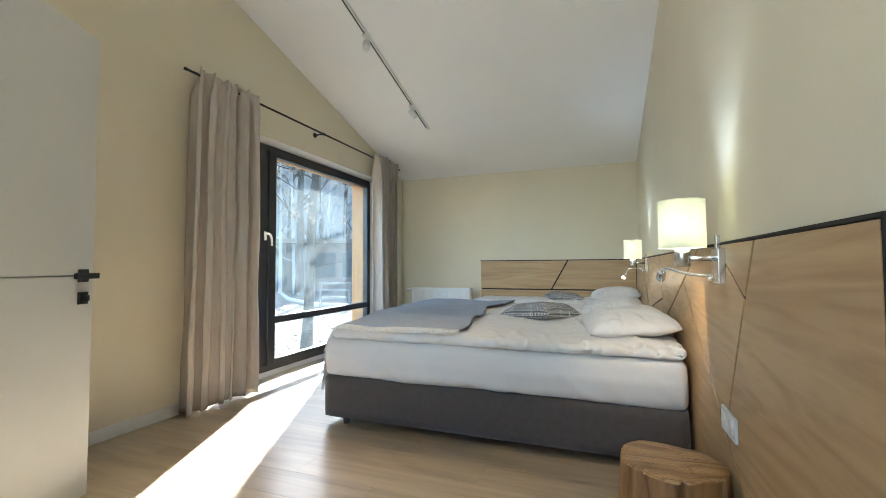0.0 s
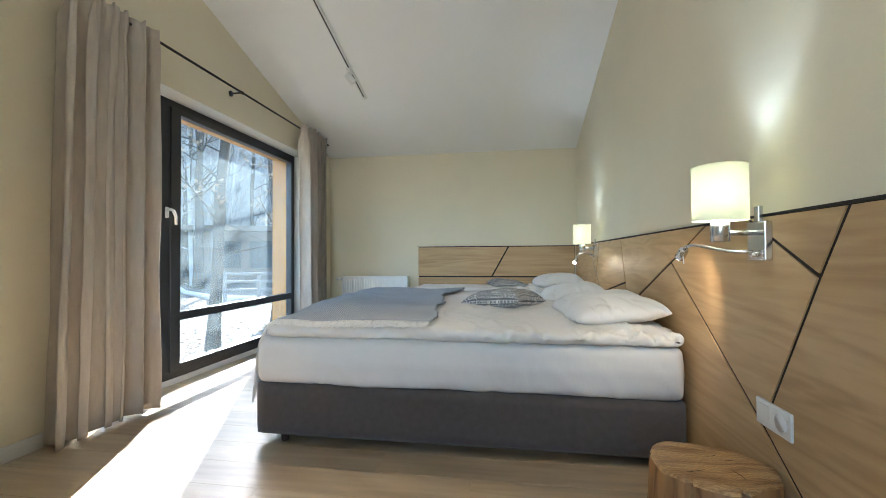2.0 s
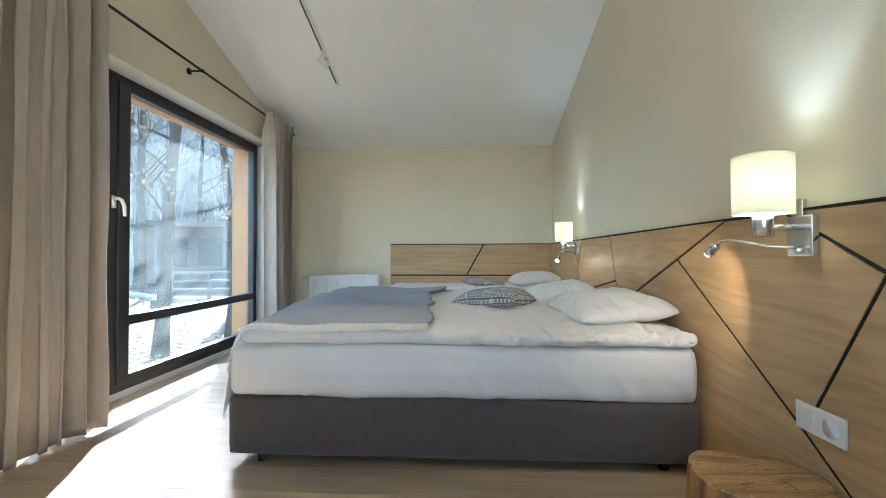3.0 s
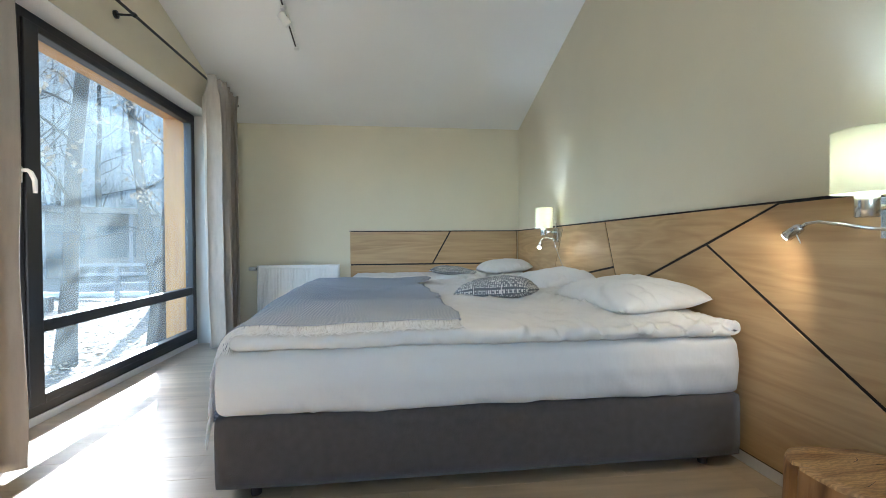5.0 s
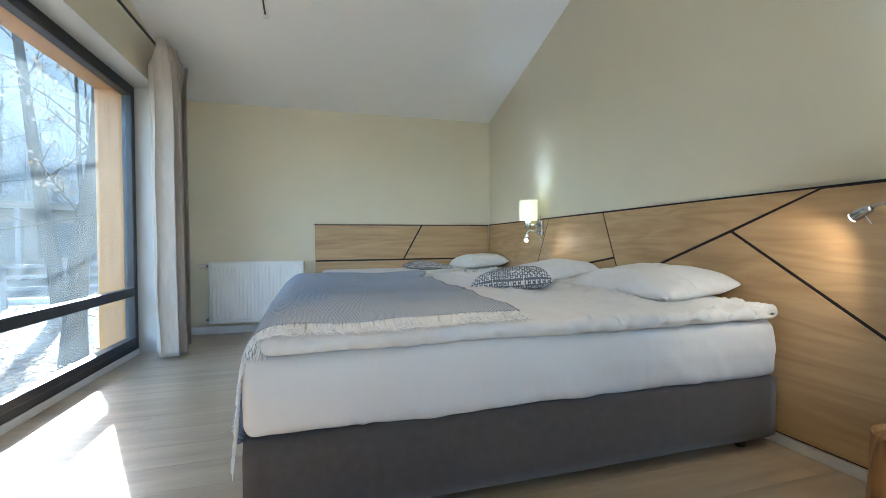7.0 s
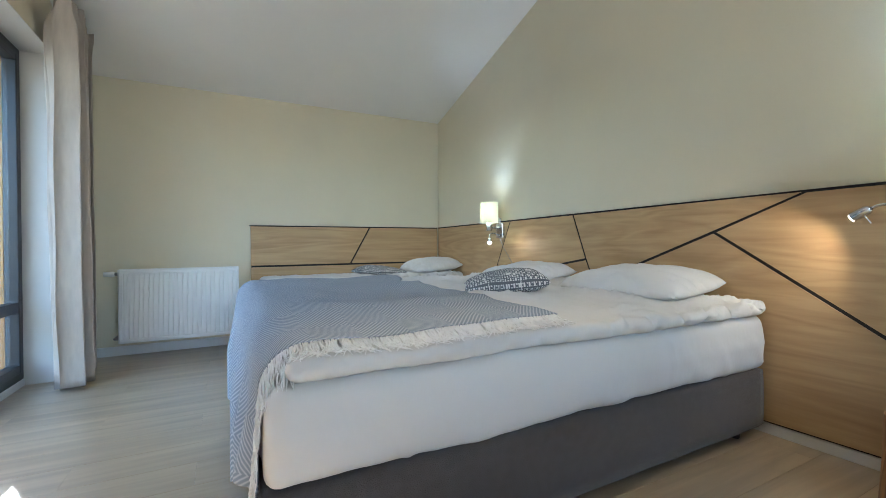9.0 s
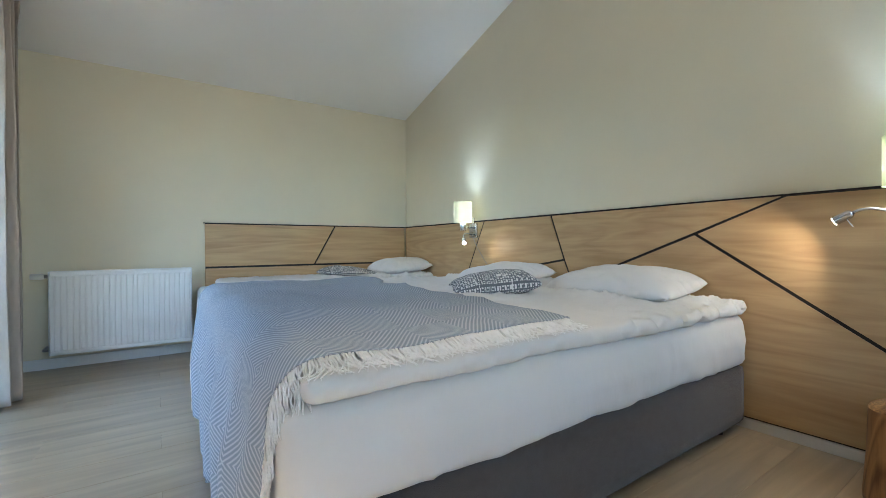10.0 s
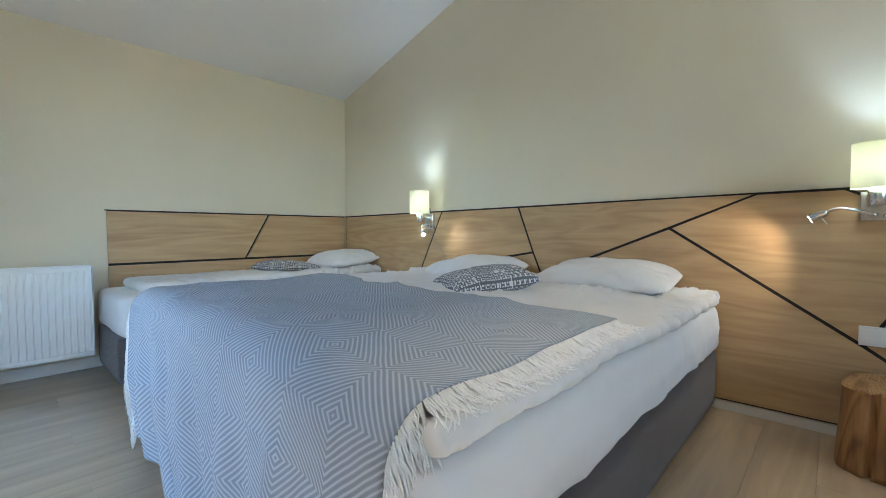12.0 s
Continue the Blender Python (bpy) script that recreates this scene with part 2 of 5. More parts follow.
def blanket_mat():
    """Grey wool woven in nested diamonds of thin pale lines, laid out on the weave."""
    m = mat("grey_diamond_weave", (0.265, 0.295, 0.338), 0.95, 0.1, vary=0.08, scale=20, bump=0.3, bump_scale=300, sheen=0.0)
    n, ln = m.node_tree.nodes, m.node_tree.links
    uv = n.new("ShaderNodeUVMap")
    uv.uv_map = "weave"
    warp = n.new("ShaderNodeTexNoise")
    warp.inputs["Scale"].default_value = 9
    ln.new(uv.outputs[0], warp.inputs["Vector"])
    wv = n.new("ShaderNodeVectorMath")
    wv.operation = "MULTIPLY_ADD"
    ln.new(warp.outputs["Color"], wv.inputs[0])
    wv.inputs[1].default_value = (0.007, 0.007, 0)
    ln.new(uv.outputs[0], wv.inputs[2])
    sep = n.new("ShaderNodeSeparateXYZ")
    ln.new(wv.outputs[0], sep.inputs[0])

    def fold(k, half):
        f = n.new("ShaderNodeMath")
        f.operation = "PINGPONG"
        ln.new(sep.outputs[k], f.inputs[0])
        f.inputs[1].default_value = half
        return f.outputs[0]
    scale = n.new("ShaderNodeMath")
    scale.operation = "MULTIPLY"
    ln.new(fold(1, 0.17), scale.inputs[0])
    scale.inputs[1].default_value = 0.8
    s = n.new("ShaderNodeMath")
    s.operation = "ADD"
    ln.new(fold(0, 0.13), s.inputs[0])
    ln.new(scale.outputs[0], s.inputs[1])
    line = n.new("ShaderNodeMath")
    line.operation = "PINGPONG"
    ln.new(s.outputs[0], line.inputs[0])
    line.inputs[1].default_value = 0.0068
    mr = n.new("ShaderNodeMapRange")
    mr.inputs[1].default_value, mr.inputs[2].default_value = 0.0024, 0.0060
    ln.new(line.outputs[0], mr.inputs[0])
    mx = n.new("ShaderNodeMix")
    mx.data_type = "RGBA"
    ln.new(mr.outputs[0], mx.inputs[0])
    b = n["Principled BSDF"]
    ln.new(b.inputs["Base Color"].links[0].from_socket, mx.inputs[6])
    mx.inputs[7].default_value = (0.475, 0.505, 0.545, 1)
    ln.new(mx.outputs[2], b.inputs["Base Color"])
    return m


M_BLANKET = blanket_mat()


def cushion_mat():
    """Pale cotton printed with a dark broken basket-weave."""
    m = mat("basket_print", (0.66, 0.65, 0.62), 0.9, 0.1, vary=0.04, bump=0.2)
    n, ln = m.node_tree.nodes, m.node_tree.links
    uv = n.new("ShaderNodeUVMap")
    uv.uv_map = "weave"
    br = n.new("ShaderNodeTexBrick")
    br.inputs["Scale"].default_value = 1.0
    br.inputs["Brick Width"].default_value = 0.026
    br.inputs["Row Height"].default_value = 0.0125
    br.inputs["Mortar Size"].default_value = 0.0022
    br.inputs["Mortar Smooth"].default_value = 0.3
    ln.new(uv.outputs[0], br.inputs["Vector"])
    mp = n.new("ShaderNodeMapping")
    mp.inputs["Rotation"].default_value = (0, 0, radians(90))
    mp.inputs["Location"].default_value = (0.013, 0.02, 0)
    ln.new(uv.outputs[0], mp.inputs["Vector"])
    br2 = n.new("ShaderNodeTexBrick")
    br2.inputs["Scale"].default_value = 1.0
    br2.inputs["Brick Width"].default_value = 0.027
    br2.inputs["Row Height"].default_value = 0.013
    br2.inputs["Mortar Size"].default_value = 0.0021
    ln.new(mp.outputs[0], br2.inputs["Vector"])
    mxm = n.new("ShaderNodeMath")
    mxm.operation = "MAXIMUM"
    ln.new(br.outputs["Fac"], mxm.inputs[0])
    ln.new(br2.outputs["Fac"], mxm.inputs[1])
    wob = n.new("ShaderNodeTexNoise")
    wob.inputs["Scale"].default_value = 38
    ln.new(uv.outputs[0], wob.inputs["Vector"])
    cut = n.new("ShaderNodeMath")
    cut.operation = "GREATER_THAN"
    ln.new(wob.outputs["Fac"], cut.inputs[0])
    cut.inputs[1].default_value = 0.38
    both = n.new("ShaderNodeMath")
    both.operation = "MULTIPLY"
    ln.new(mxm.outputs[0], both.inputs[0])
    ln.new(cut.outputs[0], both.inputs[1])
    mx = n.new("ShaderNodeMix")
    mx.data_type = "RGBA"
    ln.new(both.outputs[0], mx.inputs[0])
    b = n["Principled BSDF"]
    ln.new(b.inputs["Base Color"].links[0].from_socket, mx.inputs[6])
    mx.inputs[7].default_value = (0.14, 0.145, 0.16, 1)
    ln.new(mx.outputs[2], b.inputs["Base Color"])
    return m


M_CUSHION = cushion_mat()
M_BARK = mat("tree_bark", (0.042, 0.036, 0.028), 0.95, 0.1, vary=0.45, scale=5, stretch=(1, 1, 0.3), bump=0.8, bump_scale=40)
# far stems: distance haze put into the base colour, much paler than the bark
M_HAZE_STEM = mat("haze_paled_stem", (0.30, 0.295, 0.28), 0.95, 0.1, vary=0.3, scale=0.6)
M_LEAF = mat("dry_leaf", (0.27, 0.21, 0.14), 0.9, 0.2, vary=0.5, scale=20, rand=0.3)
M_GROUND = mat("leaf_litter_ground", (0.12, 0.10, 0.075), 0.95, 0.1, vary=0.45, scale=3, bump=1.0, bump_scale=25)
M_SHED = mat("weathered_shed", (0.105, 0.085, 0.066), 0.8, 0.2, vary=0.2, scale=4)
M_SHED_GLASS = mat("shed_window", (0.03, 0.032, 0.03), 0.5, 0.2, bump=0.02)
M_RAIL = mat("grey_rail", (0.13, 0.12, 0.11), 0.8, 0.2)
M_STONE = mat("grey_kerb", (0.35, 0.34, 0.32), 0.9, 0.2, vary=0.2)

# ---- mesh helpers ----


def finish(name, bm, material, smooth=False, parent=None):
    bmesh.ops.recalc_face_normals(bm, faces=bm.faces)
    me = bpy.data.meshes.new(name)
    bm.to_mesh(me)
    bm.free()
    me.materials.append(material)
    if smooth:
        me.polygons.foreach_set("use_smooth", [True] * len(me.polygons))
    ob = new(name, me)
    if parent is not None:
        ob.parent = parent
        ob.matrix_parent_inverse = parent.matrix_basis.inverted()
    return ob


def part(name, bm, material, parent, label="", smooth=False):
    """One mesh under a thing, built in world coordinates."""
    ob = finish(name, bm, material, smooth, None)
    ob.parent = parent
    if parent.parent is None:
        ob.matrix_parent_inverse = parent.matrix_basis.inverted()
    return tagged(ob, label)


def thing(name, label, category, at=(0, 0, 0), group="", kind=""):
    ob = new(name)
    ob.location = at
    ob.empty_display_size = 0.05
    return tagged(ob, label, category, group, kind)


def box(bm, a, b, bevel=0.0, seg=2):
    """A box between two corners, with rounded edges if asked."""
    lo = [min(p, q) for p, q in zip(a, b)]
    hi = [max(p, q) for p, q in zip(a, b)]
    m = Matrix.Translation([(p + q) / 2 for p, q in zip(lo, hi)]) @ Matrix.Diagonal([q - p for p, q in zip(lo, hi)] + [1])
    made = bmesh.ops.create_cube(bm, size=1, matrix=m)
    if bevel:
        edges = list({e for v in made["verts"] for e in v.link_edges})
        bmesh.ops.bevel(bm, geom=edges, offset=bevel, segments=seg, affect="EDGES", profile=0.5)
    return bm


def prism(bm, outline, axis, a, b):
    """An outline in two of the axes, drawn out along the third from a to b."""
    def at(p, h):
        q = list(p)
        q.insert(axis, h)
        return q
    low = [bm.verts.new(at(p, a)) for p in outline]
    high = [bm.verts.new(at(p, b)) for p in outline]
    bm.faces.new(low)
    bm.faces.new(high[::-1])
    for i in range(len(outline)):
        j = (i + 1) % len(outline)
        bm.faces.new((low[i], low[j], high[j], high[i]))
    return bm


def tube(bm, points, radii, seg=10, caps=True):
    """A round bar through points, with a radius at each."""
    pts = [Vector(p) for p in points]
    if not isinstance(radii, (list, tuple)):
        radii = [radii] * len(pts)
    rings = []
    side = None
    for i, p in enumerate(pts):
        d = (pts[min(i + 1, len(pts) - 1)] - pts[max(i - 1, 0)]).normalized()
        if side is None:
            side = d.orthogonal().normalized()
        side = (side - d * side.dot(d)).normalized()
        up = d.cross(side)
        rings.append([bm.verts.new(p + (side * math.cos(2 * math.pi * k / seg) + up * math.sin(2 * math.pi * k / seg)) * radii[i]) for k in range(seg)])
    for r, q in zip(rings, rings[1:]):
        for k in range(seg):
            bm.faces.new((r[k], r[(k + 1) % seg], q[(k + 1) % seg], q[k]))
    if caps:
        bm.faces.new(rings[0][::-1])
        bm.faces.new(rings[-1])
    return bm


def soft_box(lo, hi, r, cut, shape=None, bulge=0.0):
    """A box with well rounded edges, on a fine grid; shape(v) may move each point."""
    bm = bmesh.new()
    c = [(p + q) / 2 for p, q in zip(lo, hi)]
    h = [(q - p) / 2 for p, q in zip(lo, hi)]
    seen = {}

    def vert(p):
        key = tuple(round(x, 5) for x in p)
        if key not in seen:
            seen[key] = bm.verts.new(p)
        return seen[key]
    n = [max(2, round(2 * x / cut)) for x in h]
    for axis in range(3):
        u, w = [k for k in range(3) if k != axis]
        for sgn in (-1, 1):
            for i in range(n[u]):
                for j in range(n[w]):
                    quad = []
                    for di, dj in ((0, 0), (1, 0), (1, 1), (0, 1)):
                        p = [0, 0, 0]
                        p[axis] = sgn * h[axis]
                        p[u] = -h[u] + 2 * h[u] * (i + di) / n[u]
                        p[w] = -h[w] + 2 * h[w] * (j + dj) / n[w]
                        quad.append(vert(p))
                    bm.faces.new(quad)
    rr = min(r, *[x * 0.98 for x in h])
    for v in bm.verts:
        inner = Vector([max(-(x - rr), min(x - rr, q)) for x, q in zip(h, v.co)])
        d = v.co - inner
        if d.length > 1e-9:
            v.co = inner + d.normalized() * rr
        if bulge:
            f = (1 - (v.co.x / h[0]) ** 2) * (1 - (v.co.y / h[1]) ** 2)
            v.co.z += bulge * f * (1 if v.co.z > 0 else 0)
        v.co += Vector(c)
        if shape:
            v.co = shape(v.co.copy())
    return bm


def wob(p, scale, seed=0.0):
    return noise.noise(Vector(p) * scale + Vector((seed, seed * 1.7, seed * 0.3)))


def ridge(p, scale, seed=0.0, sharp=5.0):
    """Thin creases: a fold line wherever the noise crosses zero."""
    return max(0.0, 1 - abs(wob(p, scale, seed)) * sharp) ** 2


def inset(poly, d):
    """The outline moved inwards by d on every side."""
    area = sum(p[0] * q[1] - q[0] * p[1] for p, q in zip(poly, poly[1:] + poly[:1]))
    if area < 0:
        poly = poly[::-1]
    out = []
    n = len(poly)
    for i in range(n):
        a, b, c = Vector(poly[i - 1]), Vector(poly[i]), Vector(poly[(i + 1) % n])
        e, f = (b - a).normalized(), (c - b).normalized()
        ne, nf = Vector((-e.y, e.x)), Vector((-f.y, f.x))
        k = d / max(0.2, 1 + ne.dot(nf))
        out.append(tuple(b + (ne + nf) * k))
    return out


# ---- the room ----
EAST, WEST, NORTH, SOUTH = 0.41, -2.71, 5.575, -1.7
SLOPE = 0.29


def roof(y):
    return 2.24 + (NORTH - y) * SLOPE


def structure(name, bm, material, label, category, smooth=False):
    return tagged(finish(name, bm, material, smooth), label, category, kind="structure")


structure("wall_east", prism(bmesh.new(), [(SOUTH - 0.15, -0.1), (NORTH + 0.15, -0.1), (NORTH + 0.15, roof(NORTH + 0.15)), (SOUTH - 0.15, roof(SOUTH - 0.15))], 0, EAST, EAST + 0.15), M_WALL, "smooth beige painted wall behind the headboards", "wall")
structure("wall_north", prism(bmesh.new(), [(WEST, -0.1), (EAST, -0.1), (EAST, roof(NORTH)), (WEST, roof(NORTH))], 1, NORTH, NORTH + 0.15), M_WALL, "smooth beige painted end wall under the low eaves", "wall")
# opening for the added fill window, out of view
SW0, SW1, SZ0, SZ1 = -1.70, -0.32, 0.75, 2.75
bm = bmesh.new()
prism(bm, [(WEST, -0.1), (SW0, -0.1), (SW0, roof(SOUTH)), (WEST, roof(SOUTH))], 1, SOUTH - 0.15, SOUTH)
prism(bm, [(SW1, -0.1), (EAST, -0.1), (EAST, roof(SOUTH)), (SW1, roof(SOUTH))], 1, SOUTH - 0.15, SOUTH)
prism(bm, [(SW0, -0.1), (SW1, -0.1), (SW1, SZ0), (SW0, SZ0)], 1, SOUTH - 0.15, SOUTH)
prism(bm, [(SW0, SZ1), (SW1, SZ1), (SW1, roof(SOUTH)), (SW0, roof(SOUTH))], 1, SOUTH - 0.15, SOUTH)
structure("wall_south", bm, M_WALL, "plain beige painted wall at the tall end", "wall")
WIN_L, WIN_R, WIN_T = 2.40, 4.95, 2.125
OUT = WEST - 0.40
bm = bmesh.new()
prism(bm, [(SOUTH - 0.15, -0.1), (WIN_L, -0.1), (WIN_L, roof(WIN_L)), (SOUTH - 0.15, roof(SOUTH - 0.15))], 0, OUT, WEST)
prism(bm, [(WIN_R, -0.1), (NORTH + 0.15, -0.1), (NORTH + 0.15, roof(NORTH + 0.15)), (WIN_R, roof(WIN_R))], 0, OUT, WEST)
prism(bm, [(WIN_L, WIN_T), (WIN_R, WIN_T), (WIN_R, roof(WIN_R)), (WIN_L, roof(WIN_L))], 0, OUT, WEST)
structure("wall_west", bm, M_WALL, "smooth beige painted wall with a tall window opening", "wall")
bm = bmesh.new()
prism(bm, [(SOUTH - 0.15, roof(SOUTH - 0.15)), (NORTH + 0.15, roof(NORTH + 0.15)), (NORTH + 0.15, roof(NORTH + 0.15) + 0.2), (SOUTH - 0.15, roof(SOUTH - 0.15) + 0.2)], 0, OUT, EAST + 0.15)
structure("ceiling", bm, M_CEIL, "white painted sloping ceiling", "ceiling")
# closet corner from which the door opens
BOX_X, BOX_Y = -1.77, 0.46
bm = bmesh.new()
box(bm, (BOX_X - 0.1, SOUTH, -0.05), (BOX_X, BOX_Y, roof(BOX_Y)))
box(bm, (WEST, BOX_Y - 0.1, 2.07), (BOX_X - 0.1, BOX_Y, roof(BOX_Y)))
structure("wall_closet", bm, M_WALL, "beige painted partition with a doorway", "wall")

# ---- window ----
FX = -2.88
window = thing("window_1", "tall dark grey framed window down to the floor", "window", (FX, 3.5, 0), kind="structure")
bm = bmesh.new()
box(bm, (FX - 0.07, WIN_L, 0.042), (FX, WIN_R, 0.098), 0.004)
box(bm, (FX - 0.07, WIN_L, 2.07), (FX, WIN_R, WIN_T), 0.004)
box(bm, (FX - 0.07, WIN_L, 0.098), (FX, WIN_L + 0.06, 2.07), 0.004)
box(bm, (FX - 0.07, WIN_R - 0.05, 0.098), (FX, WIN_R, 2.07), 0.004)
box(bm, (FX - 0.07, 3.02, 0.098), (FX, 3.115, 2.07), 0.004)
part("window_frame", bm, M_FRAME, window, "dark anthracite outer frame")
for y0, y1 in ((3.115, WIN_R - 0.05), (WIN_L + 0.06, 3.02)):
    bm = bmesh.new()
    w = 0.095 if y0 > 3 else 0.06
    box(bm, (FX - 0.055, y0, 0.094), (FX + 0.012, y0 + w, 2.07), 0.005)
    box(bm, (FX - 0.055, y1 - 0.04, 0.094), (FX + 0.012, y1, 2.07), 0.005)
    box(bm, (FX - 0.055, y0 + w, 0.094), (FX + 0.012, y1 - 0.04, 0.145), 0.005)
    box(bm, (FX - 0.055, y0 + w, 2.03), (FX + 0.012, y1 - 0.04, 2.07), 0.005)
    box(bm, (FX - 0.05, y0 + w, 0.468), (FX + 0.008, y1 - 0.04, 0.534), 0.004)
    sash = part("sash", bm, M_FRAME, window, "dark anthracite sash with one low crossbar")
    for z0, z1 in ((0.145, 0.468), (0.534, 2.03)):
        pane = part("pane", box(bmesh.new(), (FX - 0.036, y0 + w, z0), (FX - 0.030, y1 - 0.04, z1)), M_GLASS, window, "clear glass pane with a pale film for haze")
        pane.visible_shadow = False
bm = bmesh.new()
box(bm, (FX + 0.012, 3.055, 1.235), (FX + 0.024, 3.085, 1.315), 0.004)
tube(bm, [(FX + 0.02, 3.07, 1.295), (FX + 0.055, 3.07, 1.295), (FX + 0.066, 3.075, 1.285), (FX + 0.067, 3.095, 1.25), (FX + 0.066, 3.10, 1.185)], [0.010, 0.010, 0.011, 0.011, 0.009], 10)
part("window_handle", bm, M_PLASTIC, window, "white lever window handle", True)
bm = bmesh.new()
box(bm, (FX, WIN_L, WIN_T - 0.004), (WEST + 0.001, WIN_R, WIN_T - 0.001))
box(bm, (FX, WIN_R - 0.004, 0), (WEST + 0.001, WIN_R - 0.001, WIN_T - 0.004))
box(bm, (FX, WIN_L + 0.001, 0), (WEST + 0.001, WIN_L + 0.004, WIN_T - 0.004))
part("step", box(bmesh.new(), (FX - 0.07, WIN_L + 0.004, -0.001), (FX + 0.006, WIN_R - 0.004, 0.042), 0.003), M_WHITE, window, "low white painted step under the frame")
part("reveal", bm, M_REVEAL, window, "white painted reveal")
for a, b in (((OUT - 0.02, WIN_R - 0.045, -0.1), (FX - 0.072, WIN_R - 0.002, WIN_T)), ((OUT - 0.02, WIN_L + 0.002, -0.1), (FX - 0.072, WIN_L + 0.04, WIN_T)), ((OUT - 0.02, WIN_L + 0.04, WIN_T - 0.045), (FX - 0.072, WIN_R - 0.045, WIN_T))):
    part("timber_lining", box(bmesh.new(), a, b, 0.003), M_EXT_WOOD, window, "orange pine board lining the outside of the opening")
part("window_sill", box(bmesh.new(), (OUT - 0.04, WIN_L + 0.04, -0.06), (FX - 0.072, WIN_R - 0.045, -0.02), 0.004), M_FRAME, window, "dark metal outer sill")
part("threshold", box(bmesh.new(), (FX, WIN_L + 0.004, -0.02), (WEST - 0.0, WIN_R - 0.004, -0.001)), M_FLOOR, window, "oak floor run into the opening")

# unseen window added in the tall end wall to let in cool fill
gable = thing("window_2", "dark grey framed window added out of view as a fill light opening", "window", ((SW0 + SW1) / 2, SOUTH, SZ0), kind="structure")
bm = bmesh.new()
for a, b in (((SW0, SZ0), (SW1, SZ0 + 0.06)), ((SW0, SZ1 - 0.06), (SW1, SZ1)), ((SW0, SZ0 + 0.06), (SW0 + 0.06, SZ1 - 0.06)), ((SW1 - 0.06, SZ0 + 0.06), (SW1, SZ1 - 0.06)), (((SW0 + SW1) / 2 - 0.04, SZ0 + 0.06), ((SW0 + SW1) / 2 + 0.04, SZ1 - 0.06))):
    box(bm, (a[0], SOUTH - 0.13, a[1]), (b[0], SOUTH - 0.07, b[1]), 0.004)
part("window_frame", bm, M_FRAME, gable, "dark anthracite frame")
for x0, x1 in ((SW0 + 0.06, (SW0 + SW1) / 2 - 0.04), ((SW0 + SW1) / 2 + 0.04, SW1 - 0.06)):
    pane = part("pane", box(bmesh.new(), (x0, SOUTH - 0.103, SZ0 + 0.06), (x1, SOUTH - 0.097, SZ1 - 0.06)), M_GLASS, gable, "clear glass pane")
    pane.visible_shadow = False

# added area lamp tipped upwards to brighten the ceiling, no such source known
ceiling_fill = lamp("added_ceiling_fill", "AREA", look(((SW0 + SW1) / 2, SOUTH - 0.06, (SZ0 + SZ1) / 2), ((SW0 + SW1) / 2, SOUTH + 1.0, (SZ0 + SZ1) / 2 + 3.0)), CEILING_FILL_W, (0.97, 0.98, 1.0))
ceiling_fill.data.shape, ceiling_fill.data.size, ceiling_fill.data.size_y = "RECTANGLE", SW1 - SW0 - 0.14, SZ1 - SZ0 - 0.14

# ---- skirting ----
for name, a, b in (("baseboard_west", (WEST, BOX_Y, 0), (WEST + 0.014, WIN_L - 0.002, 0.075)), ("baseboard_west_end", (WEST, WIN_R + 0.002, 0), (WEST + 0.014, NORTH - 0.014, 0.075)), ("baseboard_north", (WEST, NORTH - 0.014, 0), (-1.545, NORTH, 0.075)), ("baseboard_east", (EAST - 0.014, SOUTH, 0), (EAST, NORTH - 0.03, 0.050))):
    structure(name, box(bmesh.new(), a, b, 0.003), M_WHITE, "low white painted skirting board", "baseboard")

# ---- door ----
DA = radians(24)
door = thing("door_1", "white flush door standing open with a black handle", "door", kind="structure")
DW = 0.85
bm_top, bm_low, bm_gap = bmesh.new(), bmesh.new(), bmesh.new()
box(bm_low, (0, 0, 0.008), (DW, 0.04, 0.955), 0.002)
box(bm_top, (0, 0, 0.961), (DW, 0.04, 2.03), 0.002)
box(bm_gap, (0.004, 0.004, 0.95), (DW - 0.004, 0.036, 0.965))
lever = bmesh.new()
box(lever, (DW - 0.085, -0.010, 0.93), (DW - 0.035, 0, 0.985), 0.002)
box(lever, (DW - 0.070, -0.050, 0.948), (DW - 0.050, -0.010, 0.967), 0.002)
box(lever, (DW - 0.165, -0.062, 0.945), (DW - 0.045, -0.046, 0.969), 0.002)
lock = bmesh.new()
box(lock, (DW - 0.085, -0.010, 0.835), (DW - 0.035, 0, 0.888), 0.002)
box(lock, (DW - 0.064, -0.032, 0.849), (DW - 0.056, -0.010, 0.874), 0.003)
latch = box(bmesh.new(), (DW - 0.001, 0.010, 0.85), (DW + 0.003, 0.03, 1.03), 0.001)
hinge = Matrix.Translation((-1.793, 0.50, 0)) @ Matrix.Rotation(radians(90) + DA, 4, "Z")
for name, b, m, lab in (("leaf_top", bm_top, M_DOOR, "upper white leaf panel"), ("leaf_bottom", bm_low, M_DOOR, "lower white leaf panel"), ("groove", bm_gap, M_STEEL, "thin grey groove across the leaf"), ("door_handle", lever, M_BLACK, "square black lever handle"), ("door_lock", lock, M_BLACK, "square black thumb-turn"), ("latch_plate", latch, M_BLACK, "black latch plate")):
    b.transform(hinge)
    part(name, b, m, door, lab)

